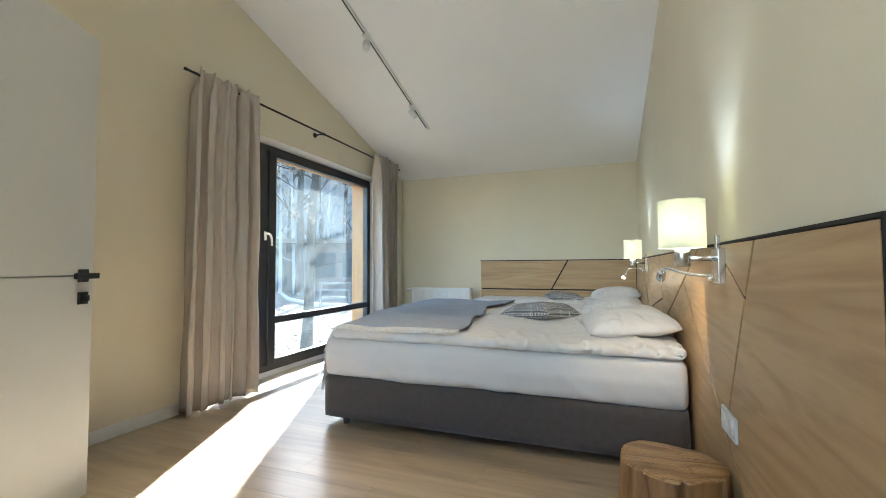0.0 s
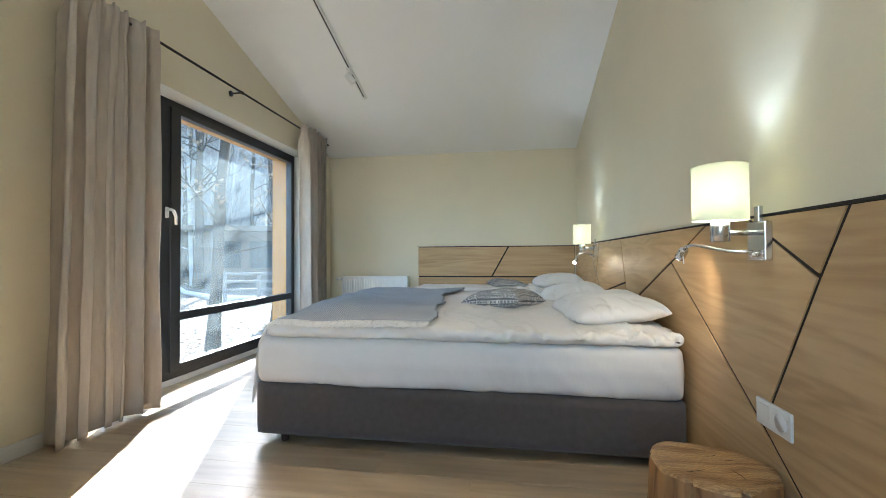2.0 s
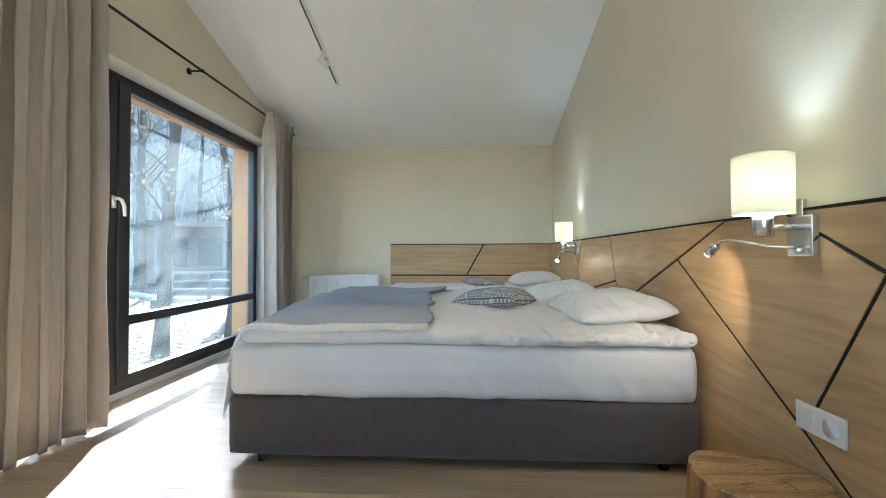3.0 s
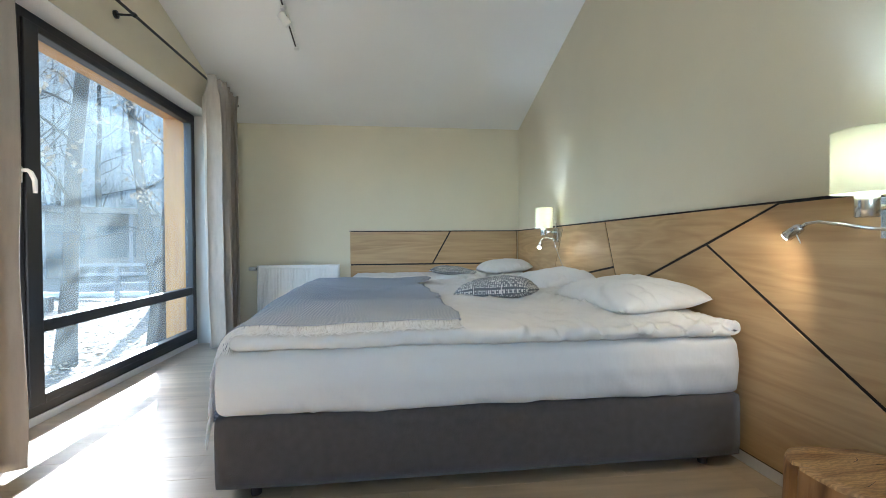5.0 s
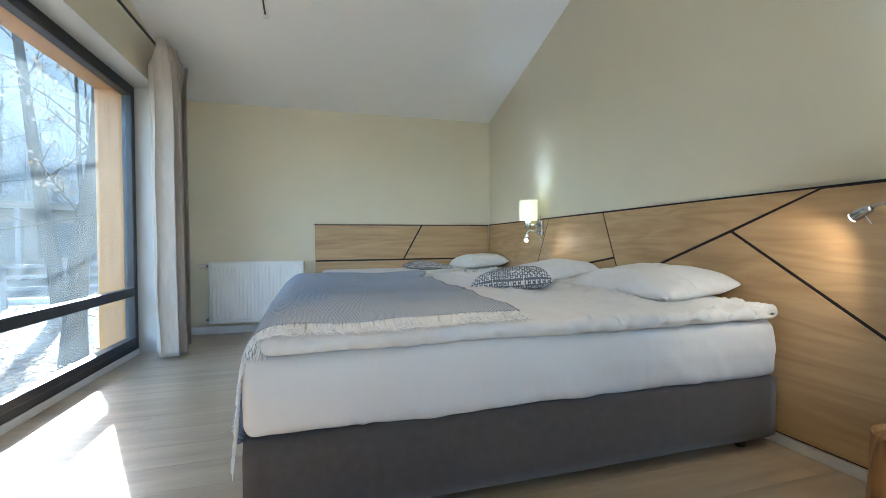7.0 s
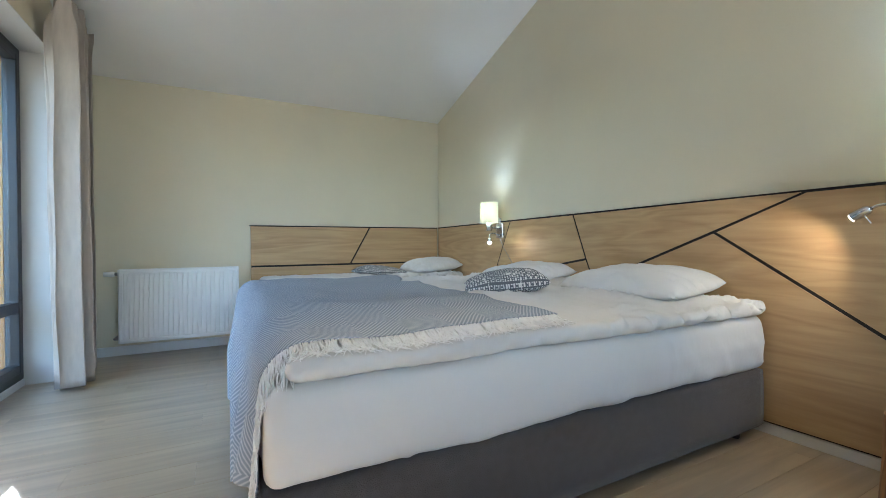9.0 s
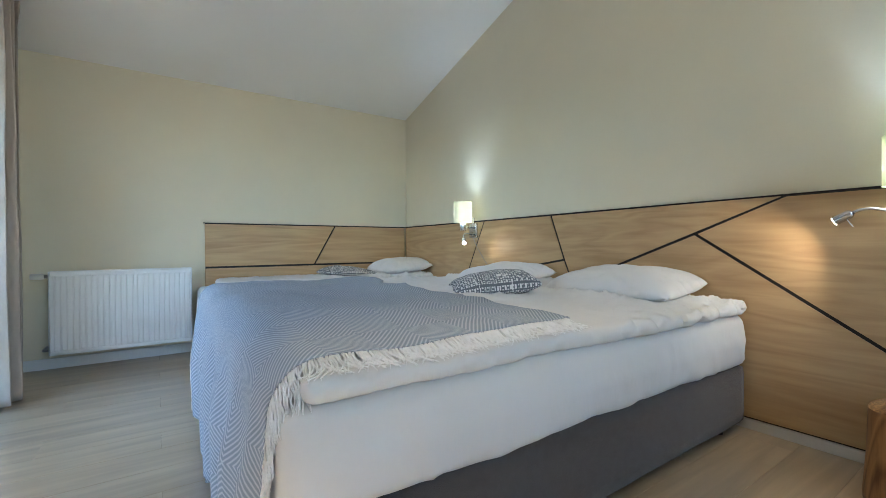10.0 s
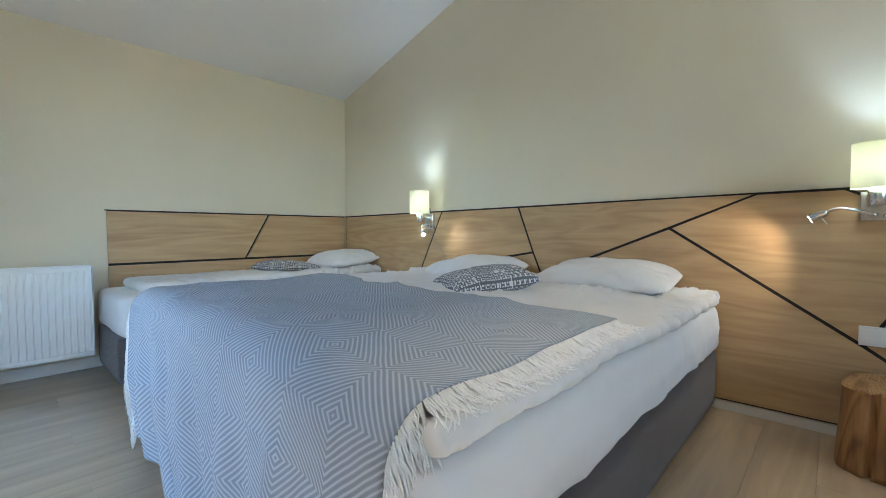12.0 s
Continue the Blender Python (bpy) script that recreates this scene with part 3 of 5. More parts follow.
# ---- headboard panels ----
HT, HB = 1.065, 0.053
YA, YB = 0.89, 5.55
PANELS = [
    [(YA, HB), (1.34, HB), (1.82, 0.405), (1.562, 0.885), (1.459, HT), (YA, HT)],
    [(1.562, 0.885), (1.89, HT), (1.459, HT)],
    [(1.82, 0.405), (2.563, 0.908), (2.189, HT), (1.89, HT), (1.562, 0.885)],
    [(1.34, HB), (3.10, HB), (3.32, 0.605), (2.563, 0.908), (1.82, 0.405)],
    [(2.563, 0.908), (3.32, 0.605), (3.385, 0.759), (3.50, HT), (2.189, HT)],
    [(3.385, 0.759), (4.466, 0.575), (4.211, HT), (3.50, HT)],
    [(3.10, HB), (4.73, HB), (4.466, 0.575), (3.385, 0.759), (3.32, 0.605)],
    [(4.73, HB), (YB, HB), (YB, HT), (4.211, HT), (4.466, 0.575)],
]
head = thing("wall_panelling", "oak-veneered wall panelling cut by slanting dark grooves", "headboard", (0.395, 3.2, 0.5))
for p in PANELS:
    part("panel", prism(bmesh.new(), inset(p, 0.0072), 0, 0.385, 0.390), M_PANEL, head)
part("backing", box(bmesh.new(), (0.390, YA, HB), (EAST, YB, HT - 0.001)), M_GROOVE, head, "dark backing board")
part("top_edge", box(bmesh.new(), (0.383, YA - 0.004, HT - 0.004), (EAST, YB, HT + 0.004)), M_GROOVE, head, "thin dark top edge")
part("end_edge", box(bmesh.new(), (0.384, YA - 0.004, HB), (EAST, YA + 0.002, HT - 0.004)), M_GROOVE, head, "thin dark end edge")
far = thing("bed_headboard", "oak-veneered headboard with two dark grooves on the end wall", "headboard", (-0.6, 5.56, 0.5))
XA = -1.535
for p in ([(XA, 0.69), (-0.61, 0.69), (-0.40, HT), (XA, HT)], [(-0.61, 0.69), (0.383, 0.69), (0.383, HT), (-0.40, HT)], [(XA, 0.10), (0.383, 0.10), (0.383, 0.69), (XA, 0.69)]):
    part("panel", prism(bmesh.new(), inset(p, 0.0085), 1, 5.55, 5.564), M_PANEL_X, far)
part("backing", box(bmesh.new(), (XA + 0.012, 5.564, 0.11), (0.383, NORTH, HT - 0.001)), M_GROOVE, far, "dark backing board")
part("top_edge", box(bmesh.new(), (XA - 0.002, 5.548, HT - 0.003), (0.381, NORTH, HT + 0.003)), M_GROOVE, far, "thin dark top edge")


# ---- beds ----
def bed(name, label, lo, hi, top, seed):
    x0, y0 = lo
    x1, y1 = hi
    b = thing(name, label, "bed", ((x0 + x1) / 2, (y0 + y1) / 2, 0), group="beds")
    part("base", soft_box((x0, y0, 0.044), (x1, y1, 0.302), 0.018, 0.05, lambda v: v + Vector((0, 0.004 * wob(v, 5, seed), 0.003 * wob(v, 4, seed + 3)))), M_BASE, b, "taupe upholstered box base", True)

    def sheet(v):
        f = max(0, 1 - abs(v.z - 0.42) / 0.13)
        bulge = 0.018 * f
        v.y += (-bulge if v.y < (y0 + y1) / 2 else bulge) * (abs(v.y - (y0 + y1) / 2) > (y1 - y0) / 2 - 0.06)
        v.y += 0.007 * wob((v.x, v.y, v.z * 0.5), 4.5, seed)
        hem = max(0.0, (0.50 - v.z) / 0.2)
        v.y -= 0.011 * ridge((v.x * 1.0 + v.z * 0.9, 0, v.z * 0.5), 3.4, seed + 1, 6) * hem * (v.y < y0 + 0.1)
        v.x -= 0.006 * ridge((0, v.y, v.z * 0.5), 3.4, seed + 4, 6) * hem * (v.x < x0 + 0.1)
        v.x += 0.008 * wob((v.x, v.y, v.z * 0.5), 4.0, seed + 5)
        if v.z < 0.33:
            v.z += 0.008 * wob((v.x, v.y, 0), 2.2, seed + 9) - 0.004 + 0.010 * max(0, wob((v.x, v.y, 0), 9, seed + 2))
        return v
    part("mattress", soft_box((x0 + 0.006, y0 + 0.002, 0.300), (x1 - 0.004, y1 - 0.002, top), 0.045, 0.017, sheet), M_SHEET, b, "mattress in a white fitted sheet", True)
    for px in (x0 + 0.13, x1 - 0.13):
        for py in (y0 + 0.06, y1 - 0.06):
            bm = bmesh.new()
            tube(bm, [(px, py, 0), (px, py, 0.064)], [0.018, 0.024], 14)
            part("leg", bm, M_LEG, b, "short dark foot")
    return b


B1 = ((-1.68, 2.333), (0.365, 4.10))
B2 = ((-1.60, 4.84), (0.365, 5.535))
bed("double_bed", "double bed with a taupe base and white sheets", *B1, 0.54, 1.0)
bed("single_bed", "single bed with a taupe base against the end wall", *B2, 0.54, 7.0)


def duvet_top(x, y):
    """The height of the made double bed's duvet."""
    rise = min(1, max(0, (y - 2.35) / 1.5))
    return 0.597 + 0.045 * rise * (2 - rise) + 0.014 * wob((x, y, 0), 1.7, 4) + 0.009 * wob((x, y, 0), 5.0, 9)


def duvet(name, label, x0, y0, x1, y1, z0, z1, seed, follow=None):
    d = thing(name, label, "duvet", ((x0 + x1) / 2, (y0 + y1) / 2, z0))

    def shape(v):
        edge = min(v.x - x0, x1 - v.x, v.y - y0, y1 - v.y)
        top = v.z > (z0 + z1) / 2
        near = max(0.0, 1 - (v.y - y0) / 0.30)
        if follow and top:
            v.z += (follow(v.x, v.y) - z1) * min(1, max(0, (edge + 0.02) / 0.06))
        # slept-on wrinkles, stronger towards the pillows
        w = min(1.6, max(0.55, 0.45 + (v.x + 0.80) / 0.6))
        fold = 0.012 * w * ridge((v.x * 1.5 + v.y * 0.5, v.y * 0.8, 0), 3.6, seed + 7, 6)
        fold += 0.006 * w * ridge((v.x * 0.9 - v.y * 0.8, v.y * 1.4, 0), 7.5, seed + 3, 5)
        v.z += (fold + 0.005 * w * wob((v.x, v.y * 2.0, 0), 7, seed) + 0.003 * wob(v, 19, seed)) * (1 if top else 0.25)
        if edge < 0.11:
            # gathered, puckered edge with folds running in from it
            f = 1 - max(0.0, edge) / 0.11
            u = v.x if min(v.y - y0, y1 - v.y) <= min(v.x - x0, x1 - v.x) else v.y
            pucker = ridge((u + 0.5 * v.z, 0, 0.3 * v.z), 9.0, seed + 5, 3.5) + 0.6 * ridge((u - 0.6 * v.z, 1, 0), 17.0, seed + 6, 3.5)
            k = f * w * (0.010 * wob((v.x, v.y, v.z * 2), 8, seed + 2) + 0.016 * pucker - 0.006)
            if min(v.y - y0, y1 - v.y) <= min(v.x - x0, x1 - v.x):
                v.y += k if v.y < (y0 + y1) / 2 else -k
            else:
                v.x += k if v.x < (x0 + x1) / 2 else -k
            v.z -= f * (0.009 * pucker * w * top + 0.004)
        if follow and near > 0:
            # drawn back where the mattress shows beneath
            v.y += near * (0.034 * math.exp(-((v.x + 0.93) / 0.24) ** 2) + 0.020 * min(1, max(0, (-1.15 - v.x) / 0.2)))
        return v
    part("cover", soft_box((x0, y0, z0), (x1, y1, z1), 0.033, 0.0125, shape), M_SHEET, d, "white cotton cover", True)
    return d


duvet("duvet", "white cotton duvet spread over the double bed", -1.625, 2.312, 0.350, 4.10, 0.540, 0.606, 2.0, duvet_top)
duvet("folded_duvet", "folded white duvet on the single bed", -1.46, 4.93, 0.36, 5.50, 0.538, 0.604, 12.0)


# ---- pillows ----
def pillow(name, label, size, m, material, seed, flat=0.35):
    """Two bulging sides meeting in a pinched seam; u and v run in metres on it."""
    w, d, h = size
    t = thing(name, label, "pillow" if name == "pillow" else "cushion")
    bm = bmesh.new()
    uv = bm.loops.layers.uv.new("weave")
    nu, nv = 52, 52
    grid = {}
    for s in (1, -1):
        for i in range(nu + 1):
            for j in range(nv + 1):
                a, b = -1 + 2 * i / nu, -1 + 2 * j / nv
                rim = i in (0, nu) or j in (0, nv)
                if rim and s < 0:
                    grid[s, i, j] = grid[1, i, j]
                    continue
                pinch = 0.06 if name == "cushion" else 0.0
                x = a * w / 2 * (1 - pinch * (1 - b * b))
                y = b * d / 2 * (1 - pinch * (1 - a * a))
                # rounded corners
                turn = 0.02 if name == "cushion" else 0.035
                x, y = x * (1 - turn * b ** 6), y * (1 - turn * a ** 6)
                k = 4
                z = h * (((1 - abs(a) ** k) * (1 - abs(b) ** k)) ** 0.6) * (0.65 if s > 0 else -flat)
                z += 0.006 * wob((x, y, s), 12, seed) * (not rim) + 0.012 * wob((x, y, s), 5, seed) * (s > 0 and not rim)
                if name == "pillow" and s > 0 and not rim:
                    out = max(abs(a), abs(b))
                    z -= h * 0.16 * out ** 2 * ridge((x * 1.4 + 0.6 * y, y * 1.1 - 0.5 * x, 0), 8, seed + 2, 4)
                grid[s, i, j] = bm.verts.new((x, y, z))
    for s in (1, -1):
        for i in range(nu):
            for j in range(nv):
                f = bm.faces.new([grid[s, i + di, j + dj] for di, dj in ((0, 0), (1, 0), (1, 1), (0, 1))])
                for loop, (di, dj) in zip(f.loops, ((0, 0), (1, 0), (1, 1), (0, 1))):
                    loop[uv].uv = ((i + di) / nu * w, (j + dj) / nv * d)
    bm.transform(m)
    t.location = m.translation
    part("cover", bm, material, t, "", True)
    return t


pillow("pillow", "plump white pillow at the head of the double bed", (0.47, 0.66, 0.142), pose(0.115, 2.79, 0.645, 0, -5, 5), M_PILLOW, 3)
pillow("pillow", "white pillow at the head of the double bed by the lamp", (0.44, 0.58, 0.12), pose(0.06, 3.62, 0.655, 0, -8, -3), M_PILLOW, 5)
pillow("pillow", "small white pillow on the single bed", (0.50, 0.50, 0.14), pose(0.13, 5.22, 0.650, 0, -5, 6), M_PILLOW, 8)
pillow("cushion", "grey and white basket-print cushion lying on the duvet", (0.44, 0.43, 0.138), pose(-0.432, 3.19, 0.634, -5, 5, 62), M_CUSHION, 11)
pillow("cushion", "grey and white basket-print cushion on the single bed", (0.42, 0.40, 0.09), pose(-0.42, 5.20, 0.618, 0, 3, 15), M_CUSHION, 14)

# ---- blanket ----
blanket = thing("wool_throw", "grey diamond-woven wool throw with cream fringe over the bed's foot", "blanket", (-1.2, 3.2, 0.63))
BY0, BY1 = 2.395, 4.06
BX1 = -0.775


def head_edge(y):
    return BX1 - 0.045 * math.sin(math.pi * (y - BY0) / (BY1 - BY0)) - 0.085 * math.exp(-((y - 3.42) / 0.16) ** 2) + 0.045 * wob((0, y, 0), 4.5, 6) + 0.022 * wob((0, y, 0), 14, 2)


def drape(s, y):
    """A point of the throw: s metres from its head-side edge, over the foot and down."""
    x = head_edge(y) - s
    corner, r = -1.580, 0.100
    lift = duvet_top(x, y) + 0.019 + 0.014 * wob((x, y, 1), 3.2, 5) * min(1, max(0, (y - 2.5) * 4))
    lift += 0.010 * ridge((x * 0.5, y, 0), 3.0, 8, 4) * min(1, max(0, (y - 2.55) * 4)) + 0.006 * min(1, max(0, (y - 3.25) / 0.2)) * max(0.0, 1 - s / 0.6)
    if x > corner:
        return Vector((x, y, lift))
    a = (corner - x) / r
    if a < math.pi / 2:
        return Vector((corner - r * math.sin(a), y, lift - r * (1 - math.cos(a))))
    down = (a - math.pi / 2) * r
    sway = 0.019 * min(1, down / 0.22) * (1.5 + math.sin(y * 23 + 1.8 * math.sin(y * 5)) + 0.4 * math.sin(y * 51))
    return Vector((corner - r - sway, y - down * 0.65 * max(0, (y - 2.45) / 1.6), lift - r - down))


def hang(y):
    return 0.94 + 0.10 + 0.22 * min(1, max(0, (y - 2.36) / 0.8)) + 0.02 * math.sin(y * 9) + 0.135


bm = bmesh.new()
uv = bm.loops.layers.uv.new("weave")
NS, NY = 96, 96
rows = []
for j in range(NY + 1):
    y = BY0 + (BY1 - BY0) * j / NY
    length = hang(y)
    rows.append([(bm.verts.new(drape(length * i / NS, y)), length * i / NS, y) for i in range(NS + 1)])
for j in range(NY):
    for i in range(NS):
        quad = (rows[j][i], rows[j][i + 1], rows[j + 1][i + 1], rows[j + 1][i])
        f = bm.faces.new([q[0] for q in quad])
        for loop, q in zip(f.loops, quad):
            loop[uv].uv = (q[1] - head_edge(q[2]), q[2])
cloth = part("cloth", bm, M_BLANKET, blanket, "grey wool woven in nested diamonds", True)
thick = cloth.modifiers.new("thickness", "SOLIDIFY")
thick.thickness = 0.006
thick.offset = 0
rng = random.Random(5)


def over_edge(y, d, sgn, top):
    """Where a cord lies that runs d metres from the throw's edge over the duvet's shoulder."""
    flat = max(0.0, (y - 2.335) if sgn < 0 else 0.03)
    r = 0.045
    if d < flat:
        return y + sgn * d, top
    a = (d - flat) / r
    if a < math.pi / 2:
        return y + sgn * (flat + r * math.sin(a)), top - r * (1 - math.cos(a))
    return y + sgn * (flat + r), top - r - (d - flat - r * math.pi / 2)


for y, sgn in ((BY0, -1), (BY1, 1)):
    bm = bmesh.new()
    length = hang(y)
    count = 400
    for k in range(count):
        s = 0.012 + (length - 0.02) * k / count + rng.uniform(-0.003, 0.003)
        p = drape(s, y)
        flat = p.x > -1.60
        reach = rng.uniform(0.048, 0.082)
        dx = rng.uniform(-0.75, 0.6)
        pts = [p]
        for q in range(1, 7):
            f = q / 6
            if flat:
                yy, zz = over_edge(y, f * reach, sgn, duvet_top(p.x, y + sgn * min(f * reach, 0.05)) + 0.004 + 0.008 * (1 - f) ** 2)
                pts.append(Vector((p.x + dx * f * f * reach + 0.004 * math.sin(5 * f + k * 1.7) + rng.uniform(-0.0012, 0.0012), yy - 0.004 * (sgn < 0), zz + rng.uniform(0, 0.003))))
            else:
                pts.append(Vector((p.x - 0.005 * f + rng.uniform(-0.004, 0.004), p.y + sgn * 0.7 * reach * f, p.z - 1.45 * reach * f * (0.75 + 0.1 * dx))))
        tube(bm, pts, [0.0018, 0.0027, 0.0017, 0.0019, 0.0018, 0.0016, 0.0009], 4)
    fr = part("fringe", bm, M_FRINGE, blanket, "knotted cream wool fringe", True)
    tagged(fr, kind="stuff")


# ---- curtains and rail ----
RX, RZ = -2.60, 2.325
rail = thing("curtain_rail", "thin black metal curtain rail on the window wall", "curtain rail", (RX, 3.6, RZ))
part("rod", tube(bmesh.new(), [(RX, 2.06, RZ), (RX, 5.25, RZ)], 0.009, 12), M_BLACK, rail, "", True)
for y in (2.06, 5.25):
    part("finial", tube(bmesh.new(), [(RX, y - 0.012, RZ), (RX, y + 0.012, RZ)], 0.0105, 12), M_BLACK, rail, "", True)
for y in (2.30, 3.56, 5.02):
    bm = bmesh.new()
    tube(bm, [(WEST, y, RZ), (WEST + 0.012, y, RZ)], 0.024, 14)
    tube(bm, [(WEST + 0.01, y, RZ), (RX, y, RZ)], 0.007, 8)
    tube(bm, [(RX, y - 0.01, RZ), (RX, y + 0.01, RZ)], 0.014, 12)
    part("bracket", bm, M_BLACK, rail, "", True)


def curtain(label, ya, yb, ya2, yb2, folds, seed):
    """A gathered linen curtain: pinched heading, deep folds, a loose hem."""
    c = thing("curtain", label, "curtain", (RX, (ya + yb) / 2, 0.02), group="curtains")
    bm = bmesh.new()
    ny, nz = 260, 44
    grid = []
    for k in range(nz + 1):
        h = k / nz
        z = 0.010 + (RZ + 0.026) * h
        row = []
        for i in range(ny + 1):
            u = i / ny
            y = (ya2 + (yb2 - ya2) * u) * (1 - h) + (ya + (yb - ya) * u) * h
            ph = 2 * math.pi * folds * (u + 0.034 * math.sin(8 * u + seed) + 0.016 * math.sin(19 * u + 2 * seed) + 0.010 * wob((u * 5, h * 1.5, 0), 1.5, seed + 8))
            amp = 0.078 * (0.72 + 0.42 * math.sin(6.3 * u + 1.6 * seed))
            gather = min(1, max(0, (h - 0.93) / 0.05))
            amp *= 1 - 0.5 * gather
            # round pleats undercut at their sides, pinched small at the heading
            x = RX + 0.005 + 0.020 * gather + amp * (math.sin(ph) + 0.22 * math.sin(2 * ph + seed)) + 0.014 * wob((u * 4, h * 2.2, 0), 1.6, seed)
            x += 0.011 * math.sin(ph * 3.3 + seed) * gather + 0.004 * wob((u * 30, h * 3, 0), 1.0, seed + 2)
            y += 0.036 * math.sin(2 * ph + 0.5) * (1 - 0.6 * gather) * (0.6 + 0.4 * math.sin(4 * u + seed)) + 0.010 * wob((u * 6, h * 3, 0), 2, seed + 4)
            zz = z + (0.010 * math.sin(ph + 0.8) + 0.008 if k == 0 else 0) + (0.010 * math.sin(ph * 1.9) if k == nz else 0)
            row.append(bm.verts.new((x, y, zz)))
        grid.append(row)
    for k in range(nz):
        for i in range(ny):
            bm.faces.new((grid[k][i], grid[k][i + 1], grid[k + 1][i + 1], grid[k + 1][i]))
    cl = part("cloth", bm, M_CURTAIN, c, "", True)
    th = cl.modifiers.new("thickness", "SOLIDIFY")
    th.thickness = 0.002


curtain("taupe linen curtain gathered beside the window", 2.12, 2.63, 2.07, 2.64, 5, 1.0)
curtain("taupe linen curtain gathered at the window's end", 4.54, 5.16, 4.62, 5.17, 6, 4.0)

# ---- radiator ----
rad = thing("radiator", "white ribbed panel radiator on the end wall", "radiator", (-2.05, 5.45, 0.12))
RX0, RX1, RZ0, RZ1, RY0, RY1 = -2.47, -1.635, 0.125, 0.70, 5.385, 5.49
for y, nm in ((RY0, "front_panel"), (RY1 - 0.012, "back_panel")):
    bm = bmesh.new()
    outline = [(RX0 + 0.003, y + 0.012)]
    n = 25
    for i in range(n):
        a = RX0 + 0.003 + (RX1 - RX0 - 0.006) * i / n
        w = (RX1 - RX0 - 0.006) / n
        outline += [(a, y + 0.0), (a + w * 0.62, y + 0.0), (a + w * 0.72, y + 0.0045), (a + w * 0.90, y + 0.0045)]
    outline += [(RX1 - 0.003, y + 0.0), (RX1 - 0.003, y + 0.012)]
    low = RZ0 + 0.03
    prism(bm, outline, 2, low, RZ1 - 0.035)
    box(bm, (RX0 + 0.003, y - 0.001, RZ0), (RX1 - 0.003, y + 0.012, low), 0.004)
    box(bm, (RX0 + 0.003, y - 0.001, RZ1 - 0.035), (RX1 - 0.003, y + 0.012, RZ1 - 0.006), 0.004)
    part(nm, bm, M_RAD, rad)
for x in (RX0 - 0.003, RX1):
    part("side_cover", box(bmesh.new(), (x, RY0 - 0.003, RZ0), (x + 0.003, RY1, RZ1), 0.001), M_RAD, rad)
bm = bmesh.new()
for k in range(5):
    y = RY0 + 0.004 + k * 0.0225
    box(bm, (RX0, y, RZ1 - 0.008), (RX1, y + 0.007, RZ1))
for k in range(28):
    x = RX0 + 0.01 + k * 0.03
    box(bm, (x, RY0 + 0.004, RZ1 - 0.007), (x + 0.005, RY1 - 0.004, RZ1 - 0.002))
part("top_grille", bm, M_RAD, rad, "slotted top grille")
bm = bmesh.new()
tube(bm, [(RX0, 5.44, 0.665), (RX0 - 0.03, 5.44, 0.665)], 0.013, 12)
part("valve_body", bm, M_STEEL, rad, "nickel valve body", True)
bm = bmesh.new()
tube(bm, [(RX0 - 0.03, 5.44, 0.665), (RX0 - 0.045, 5.44, 0.665), (RX0 - 0.10, 5.44, 0.665)], [0.017, 0.021, 0.019], 14)
part("thermostat_knob", bm, M_PLASTIC, rad, "white thermostat knob", True)
bm = bmesh.new()
tube(bm, [(RX0, 5.44, 0.155), (RX0 - 0.035, 5.44, 0.155), (RX0 - 0.04, 5.45, 0.155), (RX0 - 0.04, NORTH, 0.155)], 0.009, 10)
part("pipe", bm, M_STEEL, rad, "short supply pipe", True)
for x in (RX0 + 0.15, RX1 - 0.15):
    part("wall_bracket", box(bmesh.new(), (x, RY1, 0.2), (x + 0.03, NORTH, 0.6)), M_RAD, rad)


